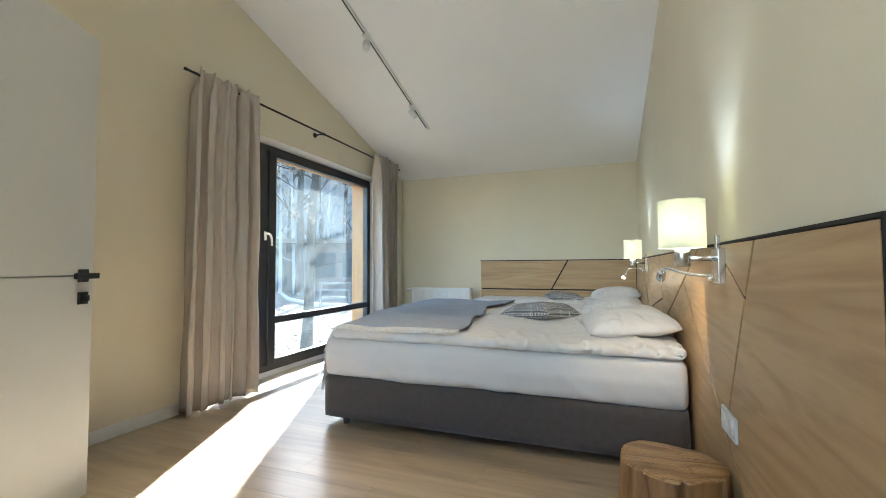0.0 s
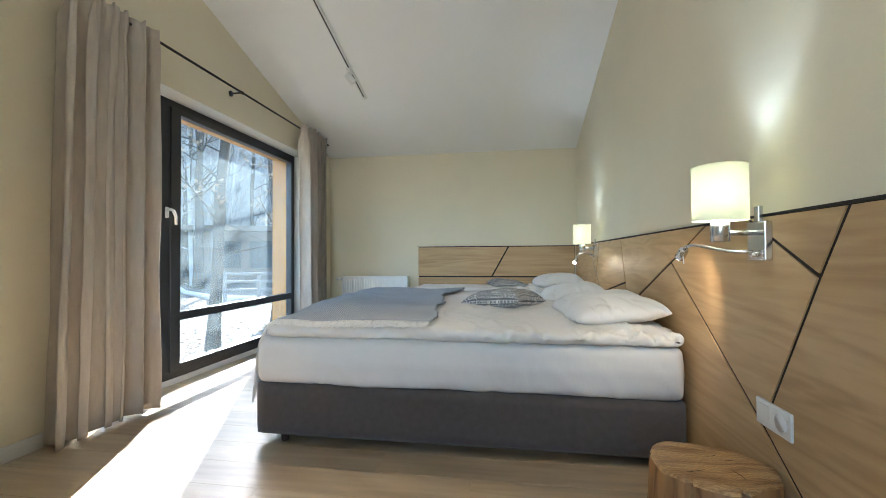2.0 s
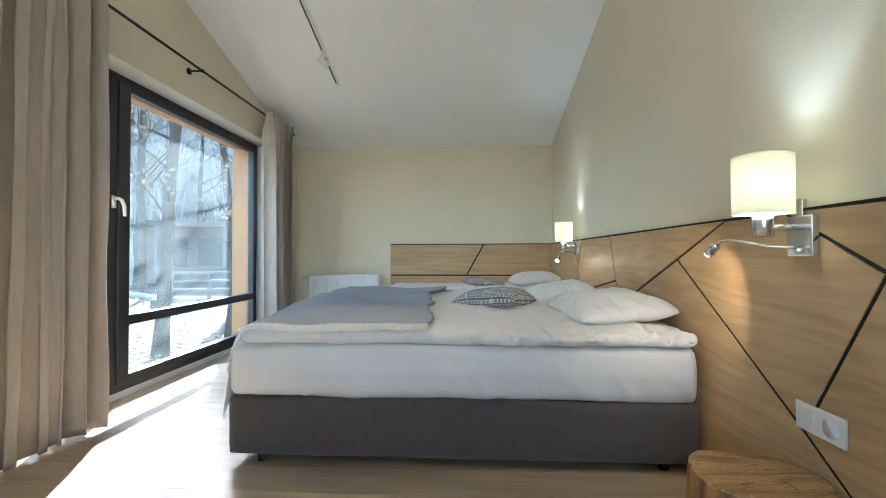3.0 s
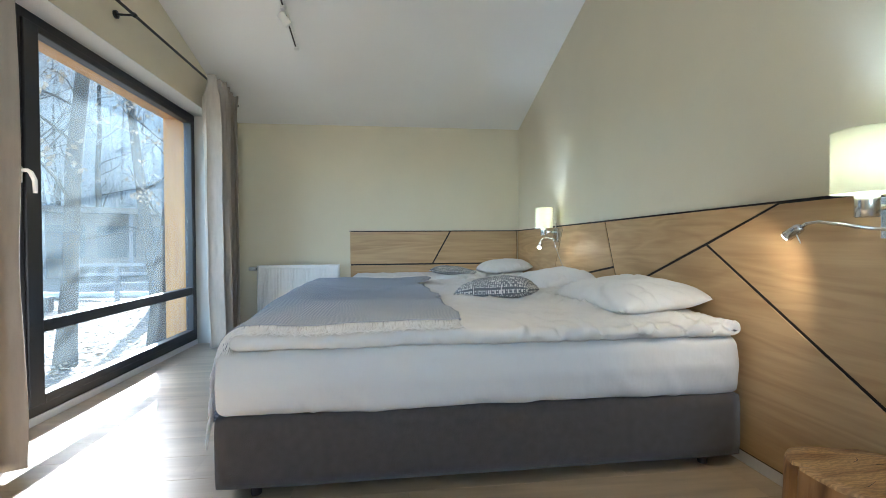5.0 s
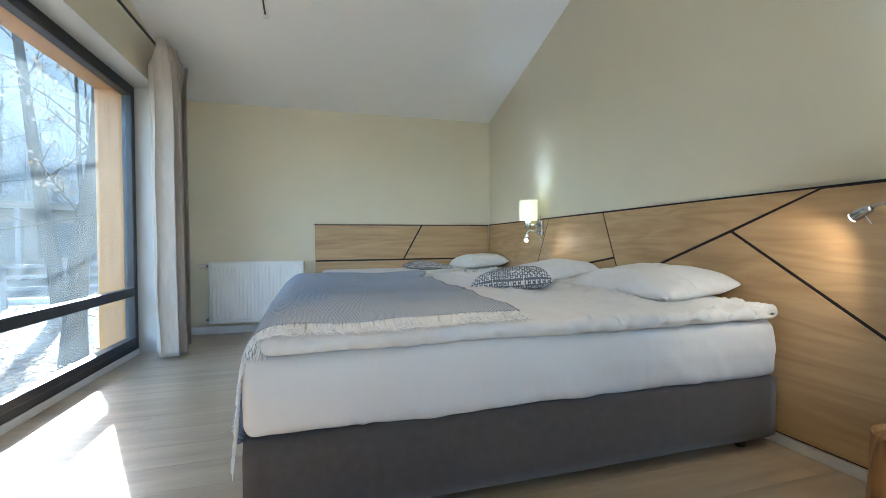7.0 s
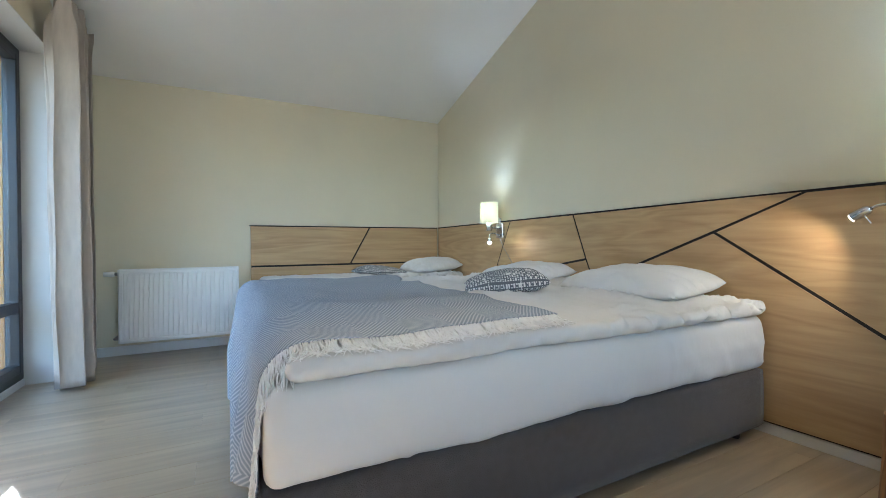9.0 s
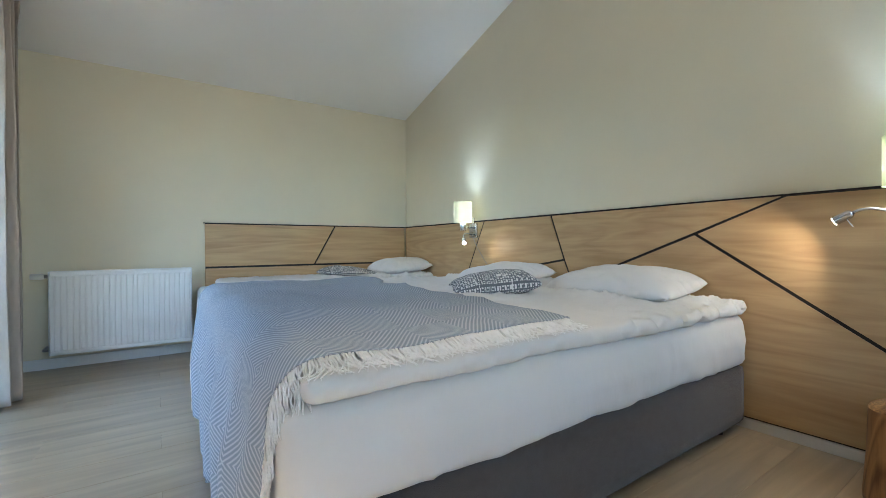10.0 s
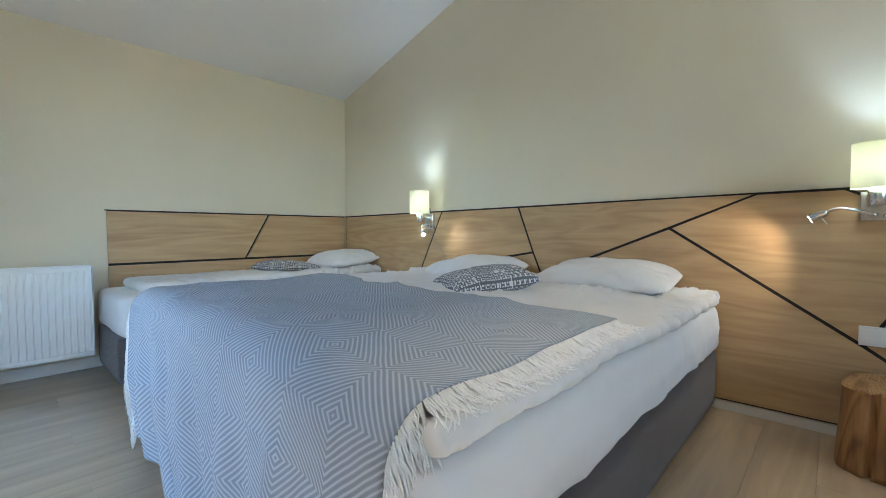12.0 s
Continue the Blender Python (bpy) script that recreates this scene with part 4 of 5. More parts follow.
# ---- wall lamps ----
def wall_lamp(yc, group, turned=False):
    lampe = thing("wall_lamp", "chrome wall lamp with lit cream shade and flexible reading arm", "wall lamp", (0.385, yc, 1.0), group=group)
    sx = 0.262
    plate = part("wall_plate", box(bmesh.new(), (0.362, yc - 0.05, 0.925), (0.385, yc + 0.045, 1.046), 0.003), M_CHROME, lampe, "satin steel wall box")
    part("top_bar", box(bmesh.new(), (0.366, yc - 0.012, 1.046), (0.380, yc + 0.012, 1.095), 0.002), M_CHROME, lampe, "short chrome bar above the wall plate")
    part("arm", tube(bmesh.new(), [(0.364, yc, 1.012), (sx, yc, 1.012)], 0.009, 12), M_CHROME, lampe, "chrome arm", True)
    bm = bmesh.new()
    tube(bm, [(sx, yc, 0.984), (sx, yc, 0.987), (sx, yc, 1.064), (sx, yc, 1.066)], [0.024, 0.027, 0.027, 0.024], 28)
    part("lamp_holder", bm, M_CHROME, lampe, "chrome lamp holder", True)
    z0, z1, r = 1.052, 1.223, 0.077
    bm = bmesh.new()
    n = 56
    ring = [[bm.verts.new((sx + r * math.cos(2 * math.pi * k / n), yc + r * math.sin(2 * math.pi * k / n), z)) for k in range(n)] for z in (z0, (z0 + z1) / 2, z1)]
    for a, b in zip(ring, ring[1:]):
        for k in range(n):
            bm.faces.new((a[k], a[(k + 1) % n], b[(k + 1) % n], b[k]))
    shade = part("shade", bm, M_SHADE, lampe, "lit cream fabric drum shade", True)
    for z in (z0, z1):
        bm = bmesh.new()
        pts = [(sx + r * math.cos(2 * math.pi * k / n), yc + r * math.sin(2 * math.pi * k / n), z) for k in range(n + 1)]
        tube(bm, pts, 0.0018, 6)
        part("rim", bm, M_SHADE, shade, "thin wire rim", True)
    bm = bmesh.new()
    tube(bm, [(sx, yc, 1.064), (sx, yc, 1.085), (sx, yc, 1.09)], [0.013, 0.013, 0.01], 14)
    part("bulb_socket", bm, M_PLASTIC, lampe, "white bulb socket", True)
    lamp("lamp_bulb", "POINT", Matrix.Translation((sx, yc, 1.135)), LAMP_W, (0.86, 0.94, 1.0), radius=0.024)
    lamp("lamp_bulb_tip", "SPOT", look((sx, yc, 1.11), (sx + 0.05, yc, 1.5)), TIP_W, (0.70, 0.86, 1.0), radius=0.012, cone=62, blend=0.7)
    # flexible reading arm
    if turned:
        pts = [(0.352, yc - 0.005, 0.952), (0.32, yc - 0.015, 0.956), (0.27, yc - 0.04, 0.962), (0.225, yc - 0.07, 0.955), (0.202, yc - 0.088, 0.935), (0.197, yc - 0.097, 0.915)]
        a, b = Vector((0.197, yc - 0.096, 0.917)), Vector((0.172, yc - 0.136, 0.878))
        goal = (0.385, yc - 0.55, 0.80)
        cord = [(0.345, yc - 0.03, 0.928), (0.352, yc - 0.07, 0.85), (0.360, yc - 0.14, 0.76), (0.366, yc - 0.24, 0.65)]
        part("cord", tube(bmesh.new(), cord, 0.0022, 6), M_STEEL, lampe, "thin grey cord", True)
    else:
        pts = [(0.352, yc - 0.005, 0.952), (0.33, yc, 0.952), (0.29, yc + 0.02, 0.955), (0.25, yc + 0.06, 0.968), (0.225, yc + 0.10, 0.977), (0.212, yc + 0.125, 0.973), (0.211, yc + 0.145, 0.962)]
        a, b = Vector((0.211, yc + 0.142, 0.964)), Vector((0.213, yc + 0.185, 0.940))
        goal = (0.26, yc + 0.62, 0.68)
    part("flexible_arm", tube(bmesh.new(), pts, 0.0055, 10), M_CHROME, lampe, "chrome flexible arm", True)
    d = (b - a).normalized()
    bm = bmesh.new()
    tube(bm, [a, a + d * 0.004, a + d * 0.012, a + d * 0.055, a + d * 0.058], [0.008, 0.013, 0.016, 0.017, 0.015], 22)
    head_ = part("reading_head", bm, M_CHROME, lampe, "small chrome reading spotlight", True)
    bm = bmesh.new()
    tube(bm, [a + d * 0.0575, a + d * 0.0590], [0.0148, 0.0148], 22)
    part("lens", bm, M_BULB, head_, "lit lens")
    bm = bmesh.new()
    tube(bm, [a + d * 0.02 + Vector((0, 0, -0.012)), a + d * 0.012 + Vector((-0.004, -0.012, -0.045))], 0.0018, 6)
    part("grip_pin", bm, M_PLASTIC, head_, "pale grip pin", True)
    bm = bmesh.new()
    tube(bm, [(0.352, yc - 0.03, 0.945), (0.335, yc - 0.03, 0.940)], [0.009, 0.007], 12)
    part("switch", bm, M_CHROME, lampe, "chrome rocker switch", True)
    aim = a + d * 0.064
    lamp("reading_beam", "SPOT", look(aim, goal), READ_W * (0.4 if turned else 1.0), (1.0, 0.79, 0.52), radius=0.008, cone=118, blend=0.6)
    return lampe


LAMP_W, READ_W, TIP_W = 0.13, 0.44, 0.70
wall_lamp(1.80, "wall lamps")
wall_lamp(4.34, "wall lamps", True)

# ---- track lights ----
track = thing("ceiling_track", "slim pale lighting track along the sloping ceiling", "track light", (-1.81, 3.0, 2.9))


def under(y, drop):
    return roof(y) - drop


TX = -1.835
bm = bmesh.new()
prism(bm, [(4.42, under(4.42, 0.0)), (4.42, under(4.42, 0.022)), (0.3, under(0.3, 0.022)), (0.3, under(0.3, 0.0))], 0, TX - 0.017, TX + 0.017)
part("rail", bm, M_PLASTIC, track, "white aluminium rail")
bm = bmesh.new()
prism(bm, [(4.40, under(4.40, 0.021)), (4.40, under(4.40, 0.0235)), (0.32, under(0.32, 0.0235)), (0.32, under(0.32, 0.021))], 0, TX - 0.007, TX + 0.005)
part("slot", bm, M_HOLE, track, "dark contact slot")
part("end_cap", box(bmesh.new(), (TX - 0.019, 4.42, under(4.42, 0.026)), (TX + 0.019, 4.45, under(4.42, 0.004))), M_PLASTIC, track, "white end cap")
for y, aim, watts, cone in ((4.03, (-0.15, 4.8, 0.6), 3.0, 54), (3.10, (-0.95, 1.35, 0.0), 11.0, 52), (2.17, (-0.15, 2.85, 0.6), 3.2, 44), (1.24, (-1.3, 0.5, 0.0), 2.5, 60)):
    spot = thing("track_spotlight", "small white cylindrical spotlight hung from the track, lit", "spotlight", (TX, y, under(y, 0.02)), group="track spotlights")
    z = under(y, 0.022)
    part("adapter", box(bmesh.new(), (TX - 0.016, y - 0.05, z - 0.022), (TX + 0.016, y + 0.05, z + 0.0), 0.003), M_PLASTIC, spot)
    part("stem", tube(bmesh.new(), [(TX, y, z - 0.02), (TX, y, z - 0.06)], 0.007, 10), M_PLASTIC, spot, "", True)
    p = Vector((TX, y, z - 0.075))
    d = (Vector(aim) - p).normalized()
    bm = bmesh.new()
    tube(bm, [p - d * 0.045, p - d * 0.043, p + d * 0.045, p + d * 0.05, p + d * 0.048, p + d * 0.038], [0.024, 0.028, 0.030, 0.030, 0.027, 0.0265], 26, caps=True)
    body = part("body", bm, M_PLASTIC, spot, "white cylinder", True)
    part("lens", tube(bmesh.new(), [p + d * 0.0395, p + d * 0.0415], [0.026, 0.026], 26), M_BULB, body, "lit lens")
    lamp("spot_beam", "SPOT", look(p + d * 0.056, aim), watts, (1.0, 0.76, 0.47), radius=0.012, cone=cone, blend=1.0)

# ---- socket ----
sock = thing("wall_socket", "white double wall plate with socket and switch", "socket", (0.385, 1.755, 0.455))
part("plate", box(bmesh.new(), (0.376, 1.672, 0.414), (0.385, 1.838, 0.494), 0.002), M_PLASTIC, sock)
bm = bmesh.new()
tube(bm, [(0.3765, 1.714, 0.454), (0.3735, 1.714, 0.454), (0.3725, 1.714, 0.454), (0.3765, 1.714, 0.454)], [0.027, 0.027, 0.0235, 0.0215], 30)
sk = part("socket_ring", bm, M_PLASTIC, sock, "", True)
part("socket_well", tube(bmesh.new(), [(0.3768, 1.714, 0.454), (0.3755, 1.714, 0.454)], 0.0212, 26), M_WHITE, sock, "", False)
for dy in (-0.0095, 0.0095):
    part("pin_hole", tube(bmesh.new(), [(0.3756, 1.714 + dy, 0.454), (0.3752, 1.714 + dy, 0.454)], 0.003, 10), M_HOLE, sock, "dark pin hole")
part("rocker", box(bmesh.new(), (0.3735, 1.769, 0.427), (0.377, 1.823, 0.481), 0.0015), M_PLASTIC, sock, "white rocker switch")

# ---- log stool ----
stool = thing("log_stool", "varnished log section used as a low bedside stool", "stool", (0.197, 1.737, 0))
SC = Vector((0.197, 1.737, 0))
LOG_N = 140


def log_ring(z, grow, n=LOG_N):
    out = []
    for k in range(n):
        a = 2 * math.pi * k / n
        r = 0.165 * (1 + 0.055 * math.cos(2 * a + 0.4) + 0.045 * math.sin(3 * a + 1) + 0.028 * math.cos(5 * a + 2) + 0.05 * wob((math.cos(a), math.sin(a), z * 0.6), 3.2, 3)) * grow
        for at, deep, wide in ((2.68, 0.050, 0.06), (3.9, 0.022, 0.05), (4.75, 0.035, 0.055), (5.6, 0.018, 0.05)):
            off = abs(((a - at - 0.25 * z + math.pi) % (2 * math.pi)) - math.pi)
            r -= deep * max(0, 1 - off / wide) * min(1, grow)
        out.append(SC + Vector((r * math.cos(a), r * math.sin(a), z)))
    return out


bm = bmesh.new()
rings = [[bm.verts.new(p) for p in log_ring(z, g)] for z, g in ((0, 1.05), (0.02, 1.06), (0.08, 1.04), (0.15, 1.015), (0.22, 0.995), (0.287, 0.985), (0.305, 0.97))]
for r, q in zip(rings, rings[1:]):
    for k in range(LOG_N):
        bm.faces.new((r[k], r[(k + 1) % LOG_N], q[(k + 1) % LOG_N], q[k]))
bm.faces.new(rings[0][::-1])
part("trunk", bm, M_LOG, stool, "dark varnished log side", True)
bm = bmesh.new()
prev = [bm.verts.new(p) for p in log_ring(0.3045, 0.972)]
for g in (0.955, 0.75, 0.5, 0.25):
    cur = []
    for p in log_ring(0.311, g):
        p.z += 0.006 * wob(p, 12, 2)
        cur.append(bm.verts.new(p))
    for k in range(LOG_N):
        bm.faces.new((prev[k], prev[(k + 1) % LOG_N], cur[(k + 1) % LOG_N], cur[k]))
    prev = cur
bm.faces.new(prev)
ob = part("sawn_top", bm, M_LOG_END, stool, "polished sawn end grain", True)
for k, (a, l) in enumerate(((0.3, 0.10), (1.0, 0.05), (3.6, 0.12), (5.3, 0.06))):
    p, q = SC + Vector((0.05 * math.cos(a + 0.4), 0.05 * math.sin(a + 0.4), 0.3135)), SC + Vector(((0.05 + l * 0.8) * math.cos(a), (0.05 + l * 0.8) * math.sin(a), 0.3135))
    m_ = (p + q) / 2 + Vector((0.006, -0.004, 0))
    part("crack", tube(bmesh.new(), [p, m_, q], [0.0004, 0.0009, 0.0003], 5), M_LEG, stool, "dark drying crack")

# ---- outside ----
GZ = -0.55
bm = bmesh.new()
N = 80
vs = {}
for i in range(N + 1):
    for j in range(N + 1):
        a, b = i / N * 2 - 1, j / N * 2 - 1
        x, y = -3.4 + 150 * math.copysign(abs(a) ** 2.2, a), 5 + 150 * math.copysign(abs(b) ** 2.2, b)
        d = math.hypot(x + 3, y - 4)
        z = GZ + 0.12 * wob((x, y, 0), 0.25, 3) + 0.012 * max(0, d - 12) + (0.05 * wob((x, y, 0), 1.3, 5))
        vs[i, j] = bm.verts.new((x, y, z))
for i in range(N):
    for j in range(N):
        bm.faces.new((vs[i, j], vs[i + 1, j], vs[i + 1, j + 1], vs[i, j + 1]))
structure("ground", bm, M_GROUND, "woodland ground covered with dry pale leaves", "ground", True)


def ground_z(x, y):
    d = math.hypot(x + 3, y - 4)
    return GZ + 0.12 * wob((x, y, 0), 0.25, 3) + 0.012 * max(0, d - 12)


rng = random.Random(11)
vv, ff = [], []
for k in range(5200):
    d = 1.0 + 13 * rng.random() ** 1.3
    az = radians(rng.uniform(5, 62))
    x, y = -3.3 - d * math.sin(az), 3.2 + d * math.cos(az)
    z = ground_z(x, y) + 0.03 + rng.uniform(0, 0.05)
    s = rng.uniform(0.03, 0.065)
    t = rng.uniform(0, 6.28)
    ux, uy = math.cos(t) * s, math.sin(t) * s
    b = len(vv)
    vv += [(x - ux, y - uy, z), (x + uy * 0.5, y - ux * 0.5, z + rng.uniform(-.01, .025)), (x + ux, y + uy, z + rng.uniform(-.01, .03)), (x - uy * 0.5, y + ux * 0.5, z + rng.uniform(-.01, .025))]
    ff.append((b, b + 1, b + 2, b + 3))
me = bpy.data.meshes.new("fallen_leaves")
me.from_pydata(vv, [], ff)
me.materials.append(M_LEAF)
tagged(new("fallen_leaves", me), "dry brown fallen leaves scattered on the ground", "leaves", kind="stuff")


def tree(label, x, y, r, h, lean, seed, limbs=14, leaves=160):
    """A bare autumn tree: tapered crooked trunk, forked limbs, twigs with the last leaves."""
    g = random.Random(seed)
    z0 = ground_z(x, y) - 0.1
    t = thing("tree", label, "tree", (x, y, z0), group="trees")
    bm = bmesh.new()
    pts, rad_ = [], []
    n = 14
    for i in range(n + 1):
        f = i / n
        pts.append(Vector((x + lean[0] * f * h + 0.16 * wob((f * 3, 0, 0), 1.3, seed), y + lean[1] * f * h + 0.16 * wob((f * 3, 5, 0), 1.3, seed), z0 + h * f)))
        rad_.append(r * (1.35 - 0.35 * min(1, f * 12)) * (1 - 0.78 * f))
    tube(bm, pts, rad_, 12)
    for v in bm.verts:
        v.co += Vector((wob(v.co, 6, seed), wob(v.co, 6, seed + 1), 0)) * r * 0.12
    part("trunk", bm, M_BARK, t, "rough grey bark", True)
    bm = bmesh.new()
    lv, lf = [], []
    for k in range(limbs):
        f = g.uniform(0.18, 0.97)
        i = min(n - 1, int(f * n))
        p = pts[i].lerp(pts[i + 1], f * n - i)
        a = g.uniform(0, 6.28)
        ln_ = h * g.uniform(0.10, 0.26) * (1.2 - 0.6 * f)
        br = rad_[i] * g.uniform(0.13, 0.30)
        d = Vector((math.cos(a), math.sin(a), g.uniform(0.25, 0.9))).normalized()
        q = [p]
        for s in range(5):
            d = (d + Vector((g.uniform(-.3, .3), g.uniform(-.3, .3), g.uniform(-.12, .22)))).normalized()
            q.append(q[-1] + d * ln_ / 5)
        tube(bm, q, [br * (1 - 0.17 * s) for s in range(6)], 6)
        for w in range(7):
            b0 = q[g.randrange(2, 6)]
            e = (d + Vector((g.uniform(-1, 1), g.uniform(-1, 1), g.uniform(-.4, .6)))).normalized()
            l2 = ln_ * g.uniform(0.2, 0.5)
            mid = b0 + e * l2 * 0.5 + Vector((g.uniform(-.06, .06), g.uniform(-.06, .06), g.uniform(-.05, .05)))
            tip = b0 + e * l2 + Vector((0, 0, g.uniform(-.15, .05)))
            tube(bm, [b0, mid, tip], [br * 0.22, br * 0.15, 0.003], 4)
            for c in range(leaves // (limbs * 7) + 1):
                o = mid.lerp(tip, g.random()) + Vector((g.uniform(-.1, .1), g.uniform(-.1, .1), g.uniform(-.12, .02)))
                s = g.uniform(0.025, 0.05)
                u = Vector((g.uniform(-1, 1), g.uniform(-1, 1), g.uniform(-1, 1))).normalized() * s
                w2 = u.orthogonal().normalized() * s * 0.55
                b = len(lv)
                lv += [o - u, o + w2, o + u, o - w2]
                lf.append((b, b + 1, b + 2, b + 3))
    part("crown", bm, M_BARK, t, "bare limbs and twigs", True)
    me = bpy.data.meshes.new("foliage")
    me.from_pydata(lv, [], lf)
    me.materials.append(M_LEAF)
    fo = new("foliage", me)
    fo.parent = t
    fo.matrix_parent_inverse = t.matrix_basis.inverted()
    tagged(fo, "last dry leaves", kind="stuff")
    return t


tree("slim leaning grey tree close to the window", -5.16, 6.47, 0.098, 9.0, (0.145, -0.11), 21, 26, 900)
tree("slim forked grey tree with bare limbs", -6.6, 11.4, 0.14, 10.0, (-0.12, 0.02), 34, 26, 900)
tree("dark grey tree beside the timber lining", -4.30, 6.94, 0.12, 9.0, (0.075, 0.03), 47, 24, 900)
kinds = [tree("slim bare grey tree in the wood behind", -16, 24, 0.17, 13, (0.03, 0.0), 61, 20, 500),
         tree("slender bare grey tree in the wood behind", -11, 22, 0.13, 12, (-0.03, 0.02), 72, 18, 500),
         tree("tall bare grey tree in the wood behind", -21, 20, 0.2, 15, (0.0, 0.03), 83, 22, 500)]
rng = random.Random(3)
for k in range(36):
    d = rng.uniform(15, 55)
    az = radians(rng.uniform(8, 58))
    if radians(17) < az < radians(33) and d < 32:
        continue
    x, y = -3 - d * math.sin(az), 3 + d * math.cos(az)
    src = kinds[k % 3]
    copy_thing(src, Matrix.Translation((x, y, ground_z(x, y) - 0.1)) @ Matrix.Rotation(rng.uniform(0, 6.28), 4, "Z"))

# thicket of thin stems closing the view between the trunks
g = random.Random(77)
vv, ff = [], []


def stick(p, q, w):
    d = (q - p).normalized()
    a = d.orthogonal().normalized()
    c = d.cross(a)
    b = len(vv)
    for base, k in ((p, w), (q, w * 0.35)):
        for t in range(3):
            vv.append(tuple(base + (a * math.cos(2.094 * t) + c * math.sin(2.094 * t)) * k))
    for t in range(3):
        ff.append((b + t, b + (t + 1) % 3, b + 3 + (t + 1) % 3, b + 3 + t))


for k in range(760):
    d = g.uniform(34, 80)
    az = radians(g.uniform(4, 66))
    tall = 1.0
    if az > radians(34) or az < radians(15):
        d, tall = d * 0.58, 1.4
    x, y = -3 - d * math.sin(az), 3 + d * math.cos(az)
    base = Vector((x, y, ground_z(x, y) - 0.2))
    top = base + Vector((g.uniform(-1.5, 1.5), g.uniform(-1.5, 1.5), g.uniform(6, 13) * tall))
    stick(base, top, g.uniform(0.05, 0.14))
    for w in range(26):
        f = g.uniform(0.12, 1.0)
        o = base.lerp(top, f)
        e = Vector((g.uniform(-1, 1), g.uniform(-1, 1), g.uniform(0.0, 1.1))).normalized()
        tip = o + e * g.uniform(0.8, 2.8)
        stick(o, tip, 0.030)
        for h in range(3):
            o2 = o.lerp(tip, g.uniform(0.3, 1))
            stick(o2, o2 + Vector((g.uniform(-1, 1), g.uniform(-1, 1), g.uniform(-.3, .9))) * 0.8, 0.015)
me = bpy.data.meshes.new("far_woods")
me.from_pydata(vv, [], ff)
me.materials.append(M_HAZE_STEM)
tagged(new("far_woods", me), "thin bare stems of the far wood, paled for haze", "woods", kind="stuff")

# plain far backdrop behind the wood that glows, its mist painted into the emission
def glowing_mist_mat():
    m = bpy.data.materials.new("glowing_painted_mist")
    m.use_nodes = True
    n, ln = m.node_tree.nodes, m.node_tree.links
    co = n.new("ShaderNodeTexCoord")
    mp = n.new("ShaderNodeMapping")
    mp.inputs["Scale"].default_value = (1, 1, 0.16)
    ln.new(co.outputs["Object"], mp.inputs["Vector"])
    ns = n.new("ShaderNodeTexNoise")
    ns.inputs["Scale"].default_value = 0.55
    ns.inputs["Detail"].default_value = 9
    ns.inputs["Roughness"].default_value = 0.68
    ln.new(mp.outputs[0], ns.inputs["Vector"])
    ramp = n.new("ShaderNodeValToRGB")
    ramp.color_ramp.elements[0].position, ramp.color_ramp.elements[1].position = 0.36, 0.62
    # haze tones given off by the sheet itself
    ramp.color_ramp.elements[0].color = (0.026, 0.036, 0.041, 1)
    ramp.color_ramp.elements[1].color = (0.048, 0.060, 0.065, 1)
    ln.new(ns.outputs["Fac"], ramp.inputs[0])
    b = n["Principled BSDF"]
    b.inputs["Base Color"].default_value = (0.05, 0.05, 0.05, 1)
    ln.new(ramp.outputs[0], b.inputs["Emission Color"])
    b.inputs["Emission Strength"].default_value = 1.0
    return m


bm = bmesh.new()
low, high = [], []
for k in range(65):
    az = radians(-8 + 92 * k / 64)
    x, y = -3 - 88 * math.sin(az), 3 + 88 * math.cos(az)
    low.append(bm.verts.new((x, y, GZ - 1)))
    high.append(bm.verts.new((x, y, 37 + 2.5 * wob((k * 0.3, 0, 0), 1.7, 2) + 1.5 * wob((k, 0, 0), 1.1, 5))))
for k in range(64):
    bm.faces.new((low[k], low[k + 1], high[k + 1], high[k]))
structure("backdrop", bm, glowing_mist_mat(), "glowing far backdrop painted as misty pale wood", "backdrop")

# shed, fence, kerb and post among the trees
shed = thing("wooden_shed", "weathered grey wooden cabin among the trees", "house", (-14.5, 20, GZ))
sm = pose(-14.0, 20.5, GZ + 0.15, 0, 0, 30)


def shed_part(name, a, b, m, label=""):
    bm = box(bmesh.new(), a, b)
    bm.transform(sm)
    part(name, bm, m, shed, label)


shed_part("wall", (-4, 0, 0), (4, 4, 2.7), M_SHED, "grey boarded wall")
shed_part("roof", (-4.5, -0.8, 2.7), (4.5, 4.5, 2.95), M_SHED, "flat dark roof")
for i in range(4):
    shed_part("window", (-3.3 + i * 1.75, -0.03, 0.8), (-1.95 + i * 1.75, 0.0, 2.2), M_SHED_GLASS, "dark window")
for i in range(4):
    shed_part("porch_post", (-4.3 + i * 2.8, -0.75, 0), (-4.16 + i * 2.8, -0.62, 2.7), M_RAIL)
fence = thing("rail_fence", "low grey wooden rail fence among the trees", "fence", (-9.5, 16, GZ))
fm = pose(-8.2, 13.4, GZ + 0.03, 0, 0, 12)
for i in range(4):
    bm = box(bmesh.new(), (-1.6 + i * 1.1, -0.05, -0.1), (-1.51 + i * 1.1, 0.04, 0.95))
    bm.transform(fm)
    part("post", bm, M_RAIL, fence)
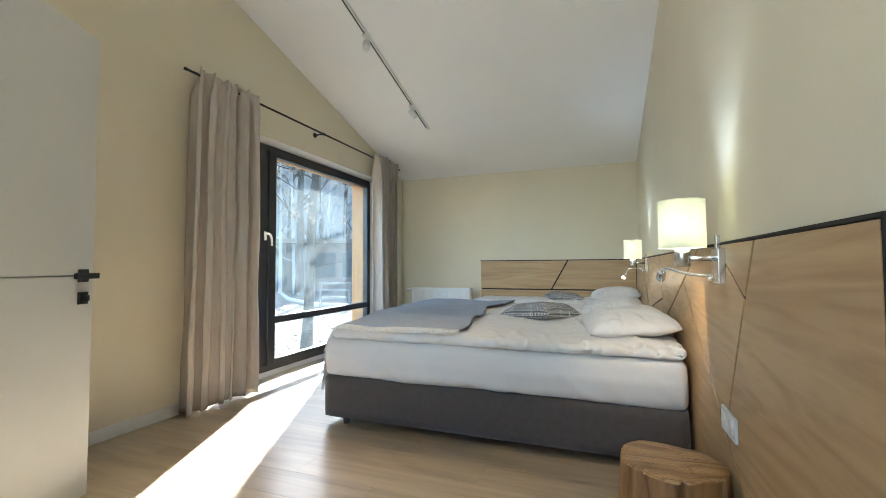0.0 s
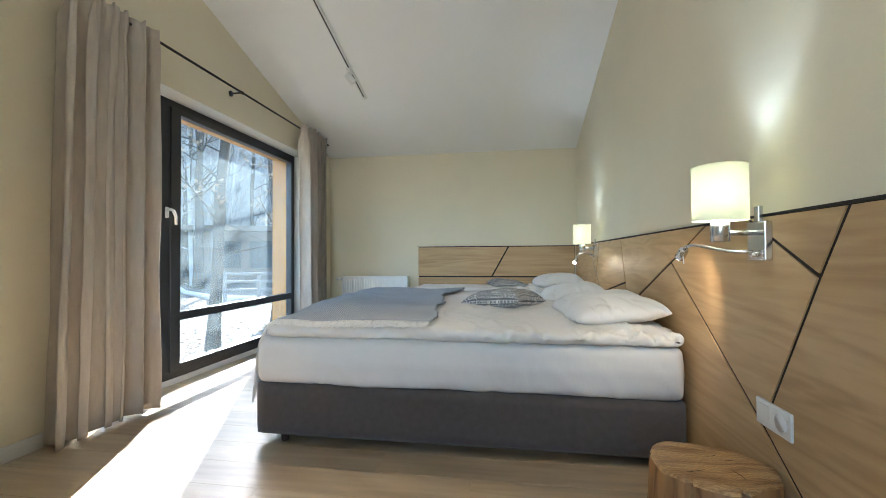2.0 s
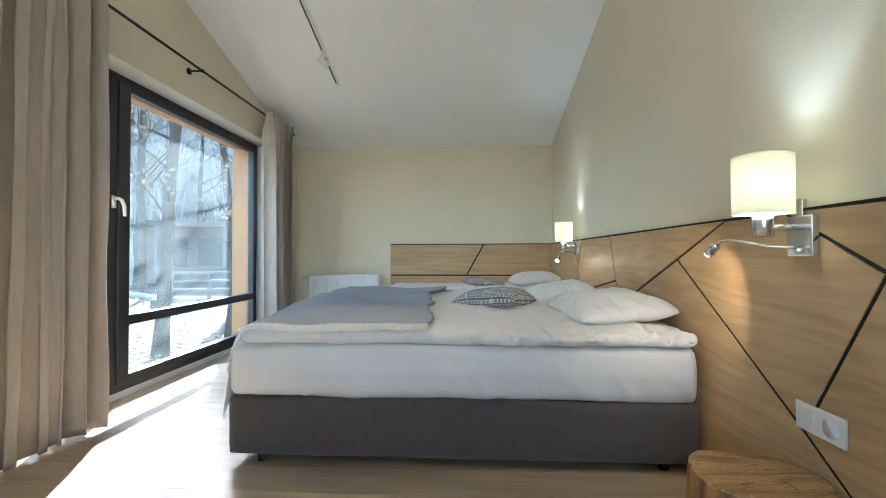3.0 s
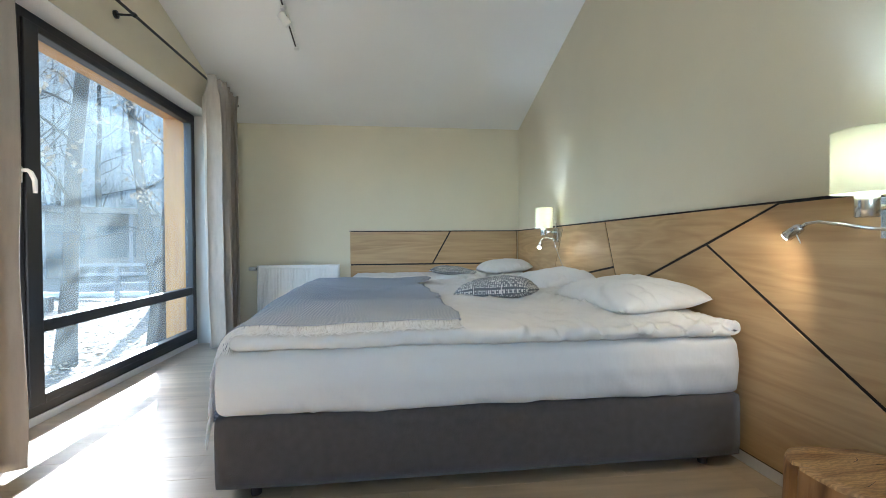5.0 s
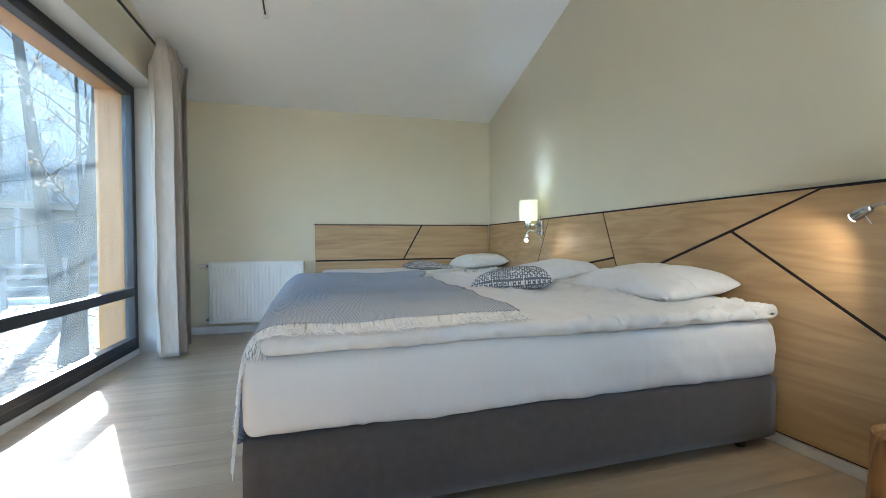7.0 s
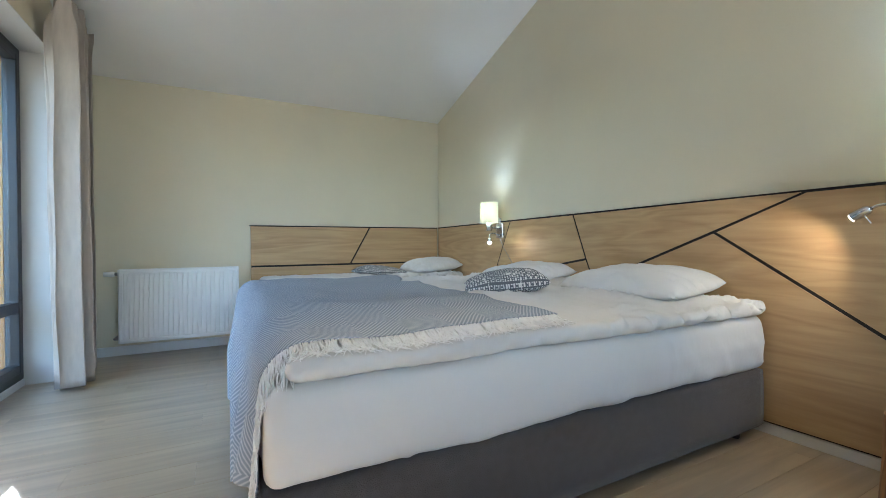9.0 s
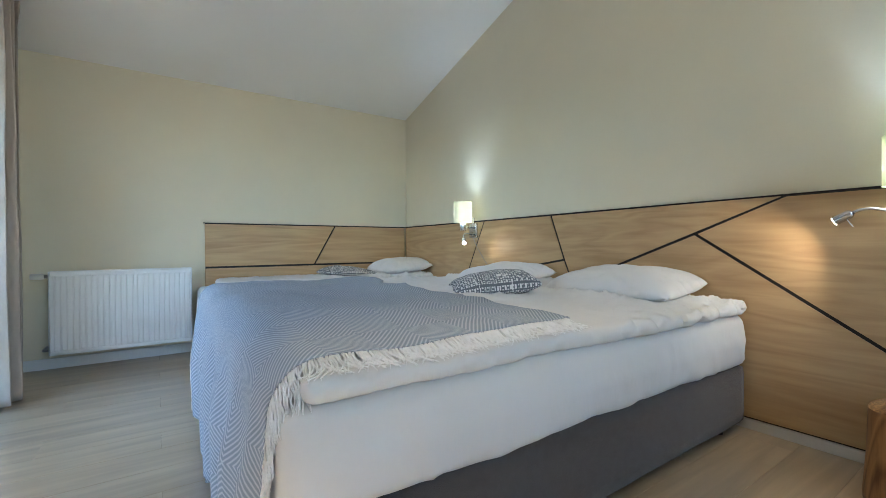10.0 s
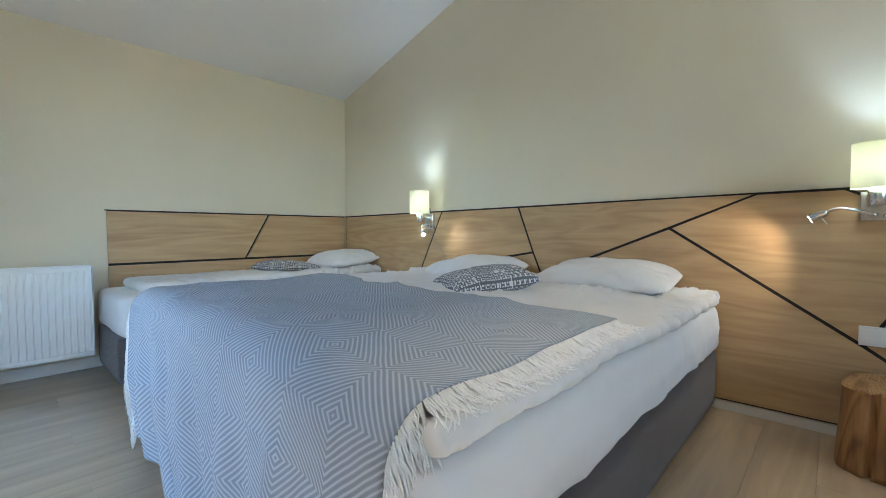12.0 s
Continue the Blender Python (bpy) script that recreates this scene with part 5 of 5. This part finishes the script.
for z in (0.35, 0.62, 0.88):
    bm = box(bmesh.new(), (-1.6, -0.09, z), (1.8, -0.05, z + 0.08))
    bm.transform(fm)
    part("rail", bm, M_RAIL, fence)
bm = bmesh.new()
tube(bm, [(-30, 33, GZ + 0.45), (-19, 21, GZ + 0.22), (-13, 15.2, GZ + 0.12), (-10.5, 13.6, GZ + 0.1), (-7.5, 13.4, GZ + 0.1), (-4, 14, GZ + 0.1)], 0.09, 8)
structure("kerb", bm, M_STONE, "curving pale kerb of a woodland path", "kerb", True)
post = thing("marker_post", "short dark wooden marker post beside the path", "post", (-8.6, 10.9, GZ))
part("shaft", box(bmesh.new(), (-8.66, 10.84, GZ - 0.15), (-8.52, 10.98, GZ + 0.32), 0.015), M_SHED, post)
part("cap", box(bmesh.new(), (-8.68, 10.82, GZ + 0.32), (-8.50, 11.0, GZ + 0.36), 0.01), M_RAIL, post)

# ---- floor planks ----
structure("floor", box(bmesh.new(), (WEST, SOUTH, -0.1), (EAST, NORTH, -0.004)), M_SUB, "light oak laminate floor laid across the room", "floor")
floor = bpy.data.objects["floor"]
PW, PL = 0.192, 1.29
meshes = {}


def plank_mesh(length):
    key = round(length, 3)
    if key not in meshes:
        bm = bmesh.new()
        w, b, h = PW / 2 - 0.0003, 0.0008, 0.004
        prof = [(-w, -h), (w, -h), (w, -b), (w - b, 0), (-w + b, 0), (-w, -b)]
        prism(bm, prof, 0, 0.0004, length - 0.0004)
        bmesh.ops.recalc_face_normals(bm, faces=bm.faces)
        me = bpy.data.meshes.new("plank")
        bm.to_mesh(me)
        bm.free()
        me.materials.append(M_FLOOR)
        meshes[key] = me
    return meshes[key]


y = SOUTH + PW / 2
row = 0
while y < NORTH - PW / 2 + 0.1:
    yy = min(y, NORTH - PW / 2)
    x = WEST - (row * 0.43) % PL
    while x < EAST:
        a, b = max(x, WEST), min(x + PL, EAST)
        if b - a > 0.03:
            pl = new("plank", plank_mesh(b - a))
            pl.location = (a, yy, 0)
            pl.parent = floor
        x += PL
    y += PW
    row += 1
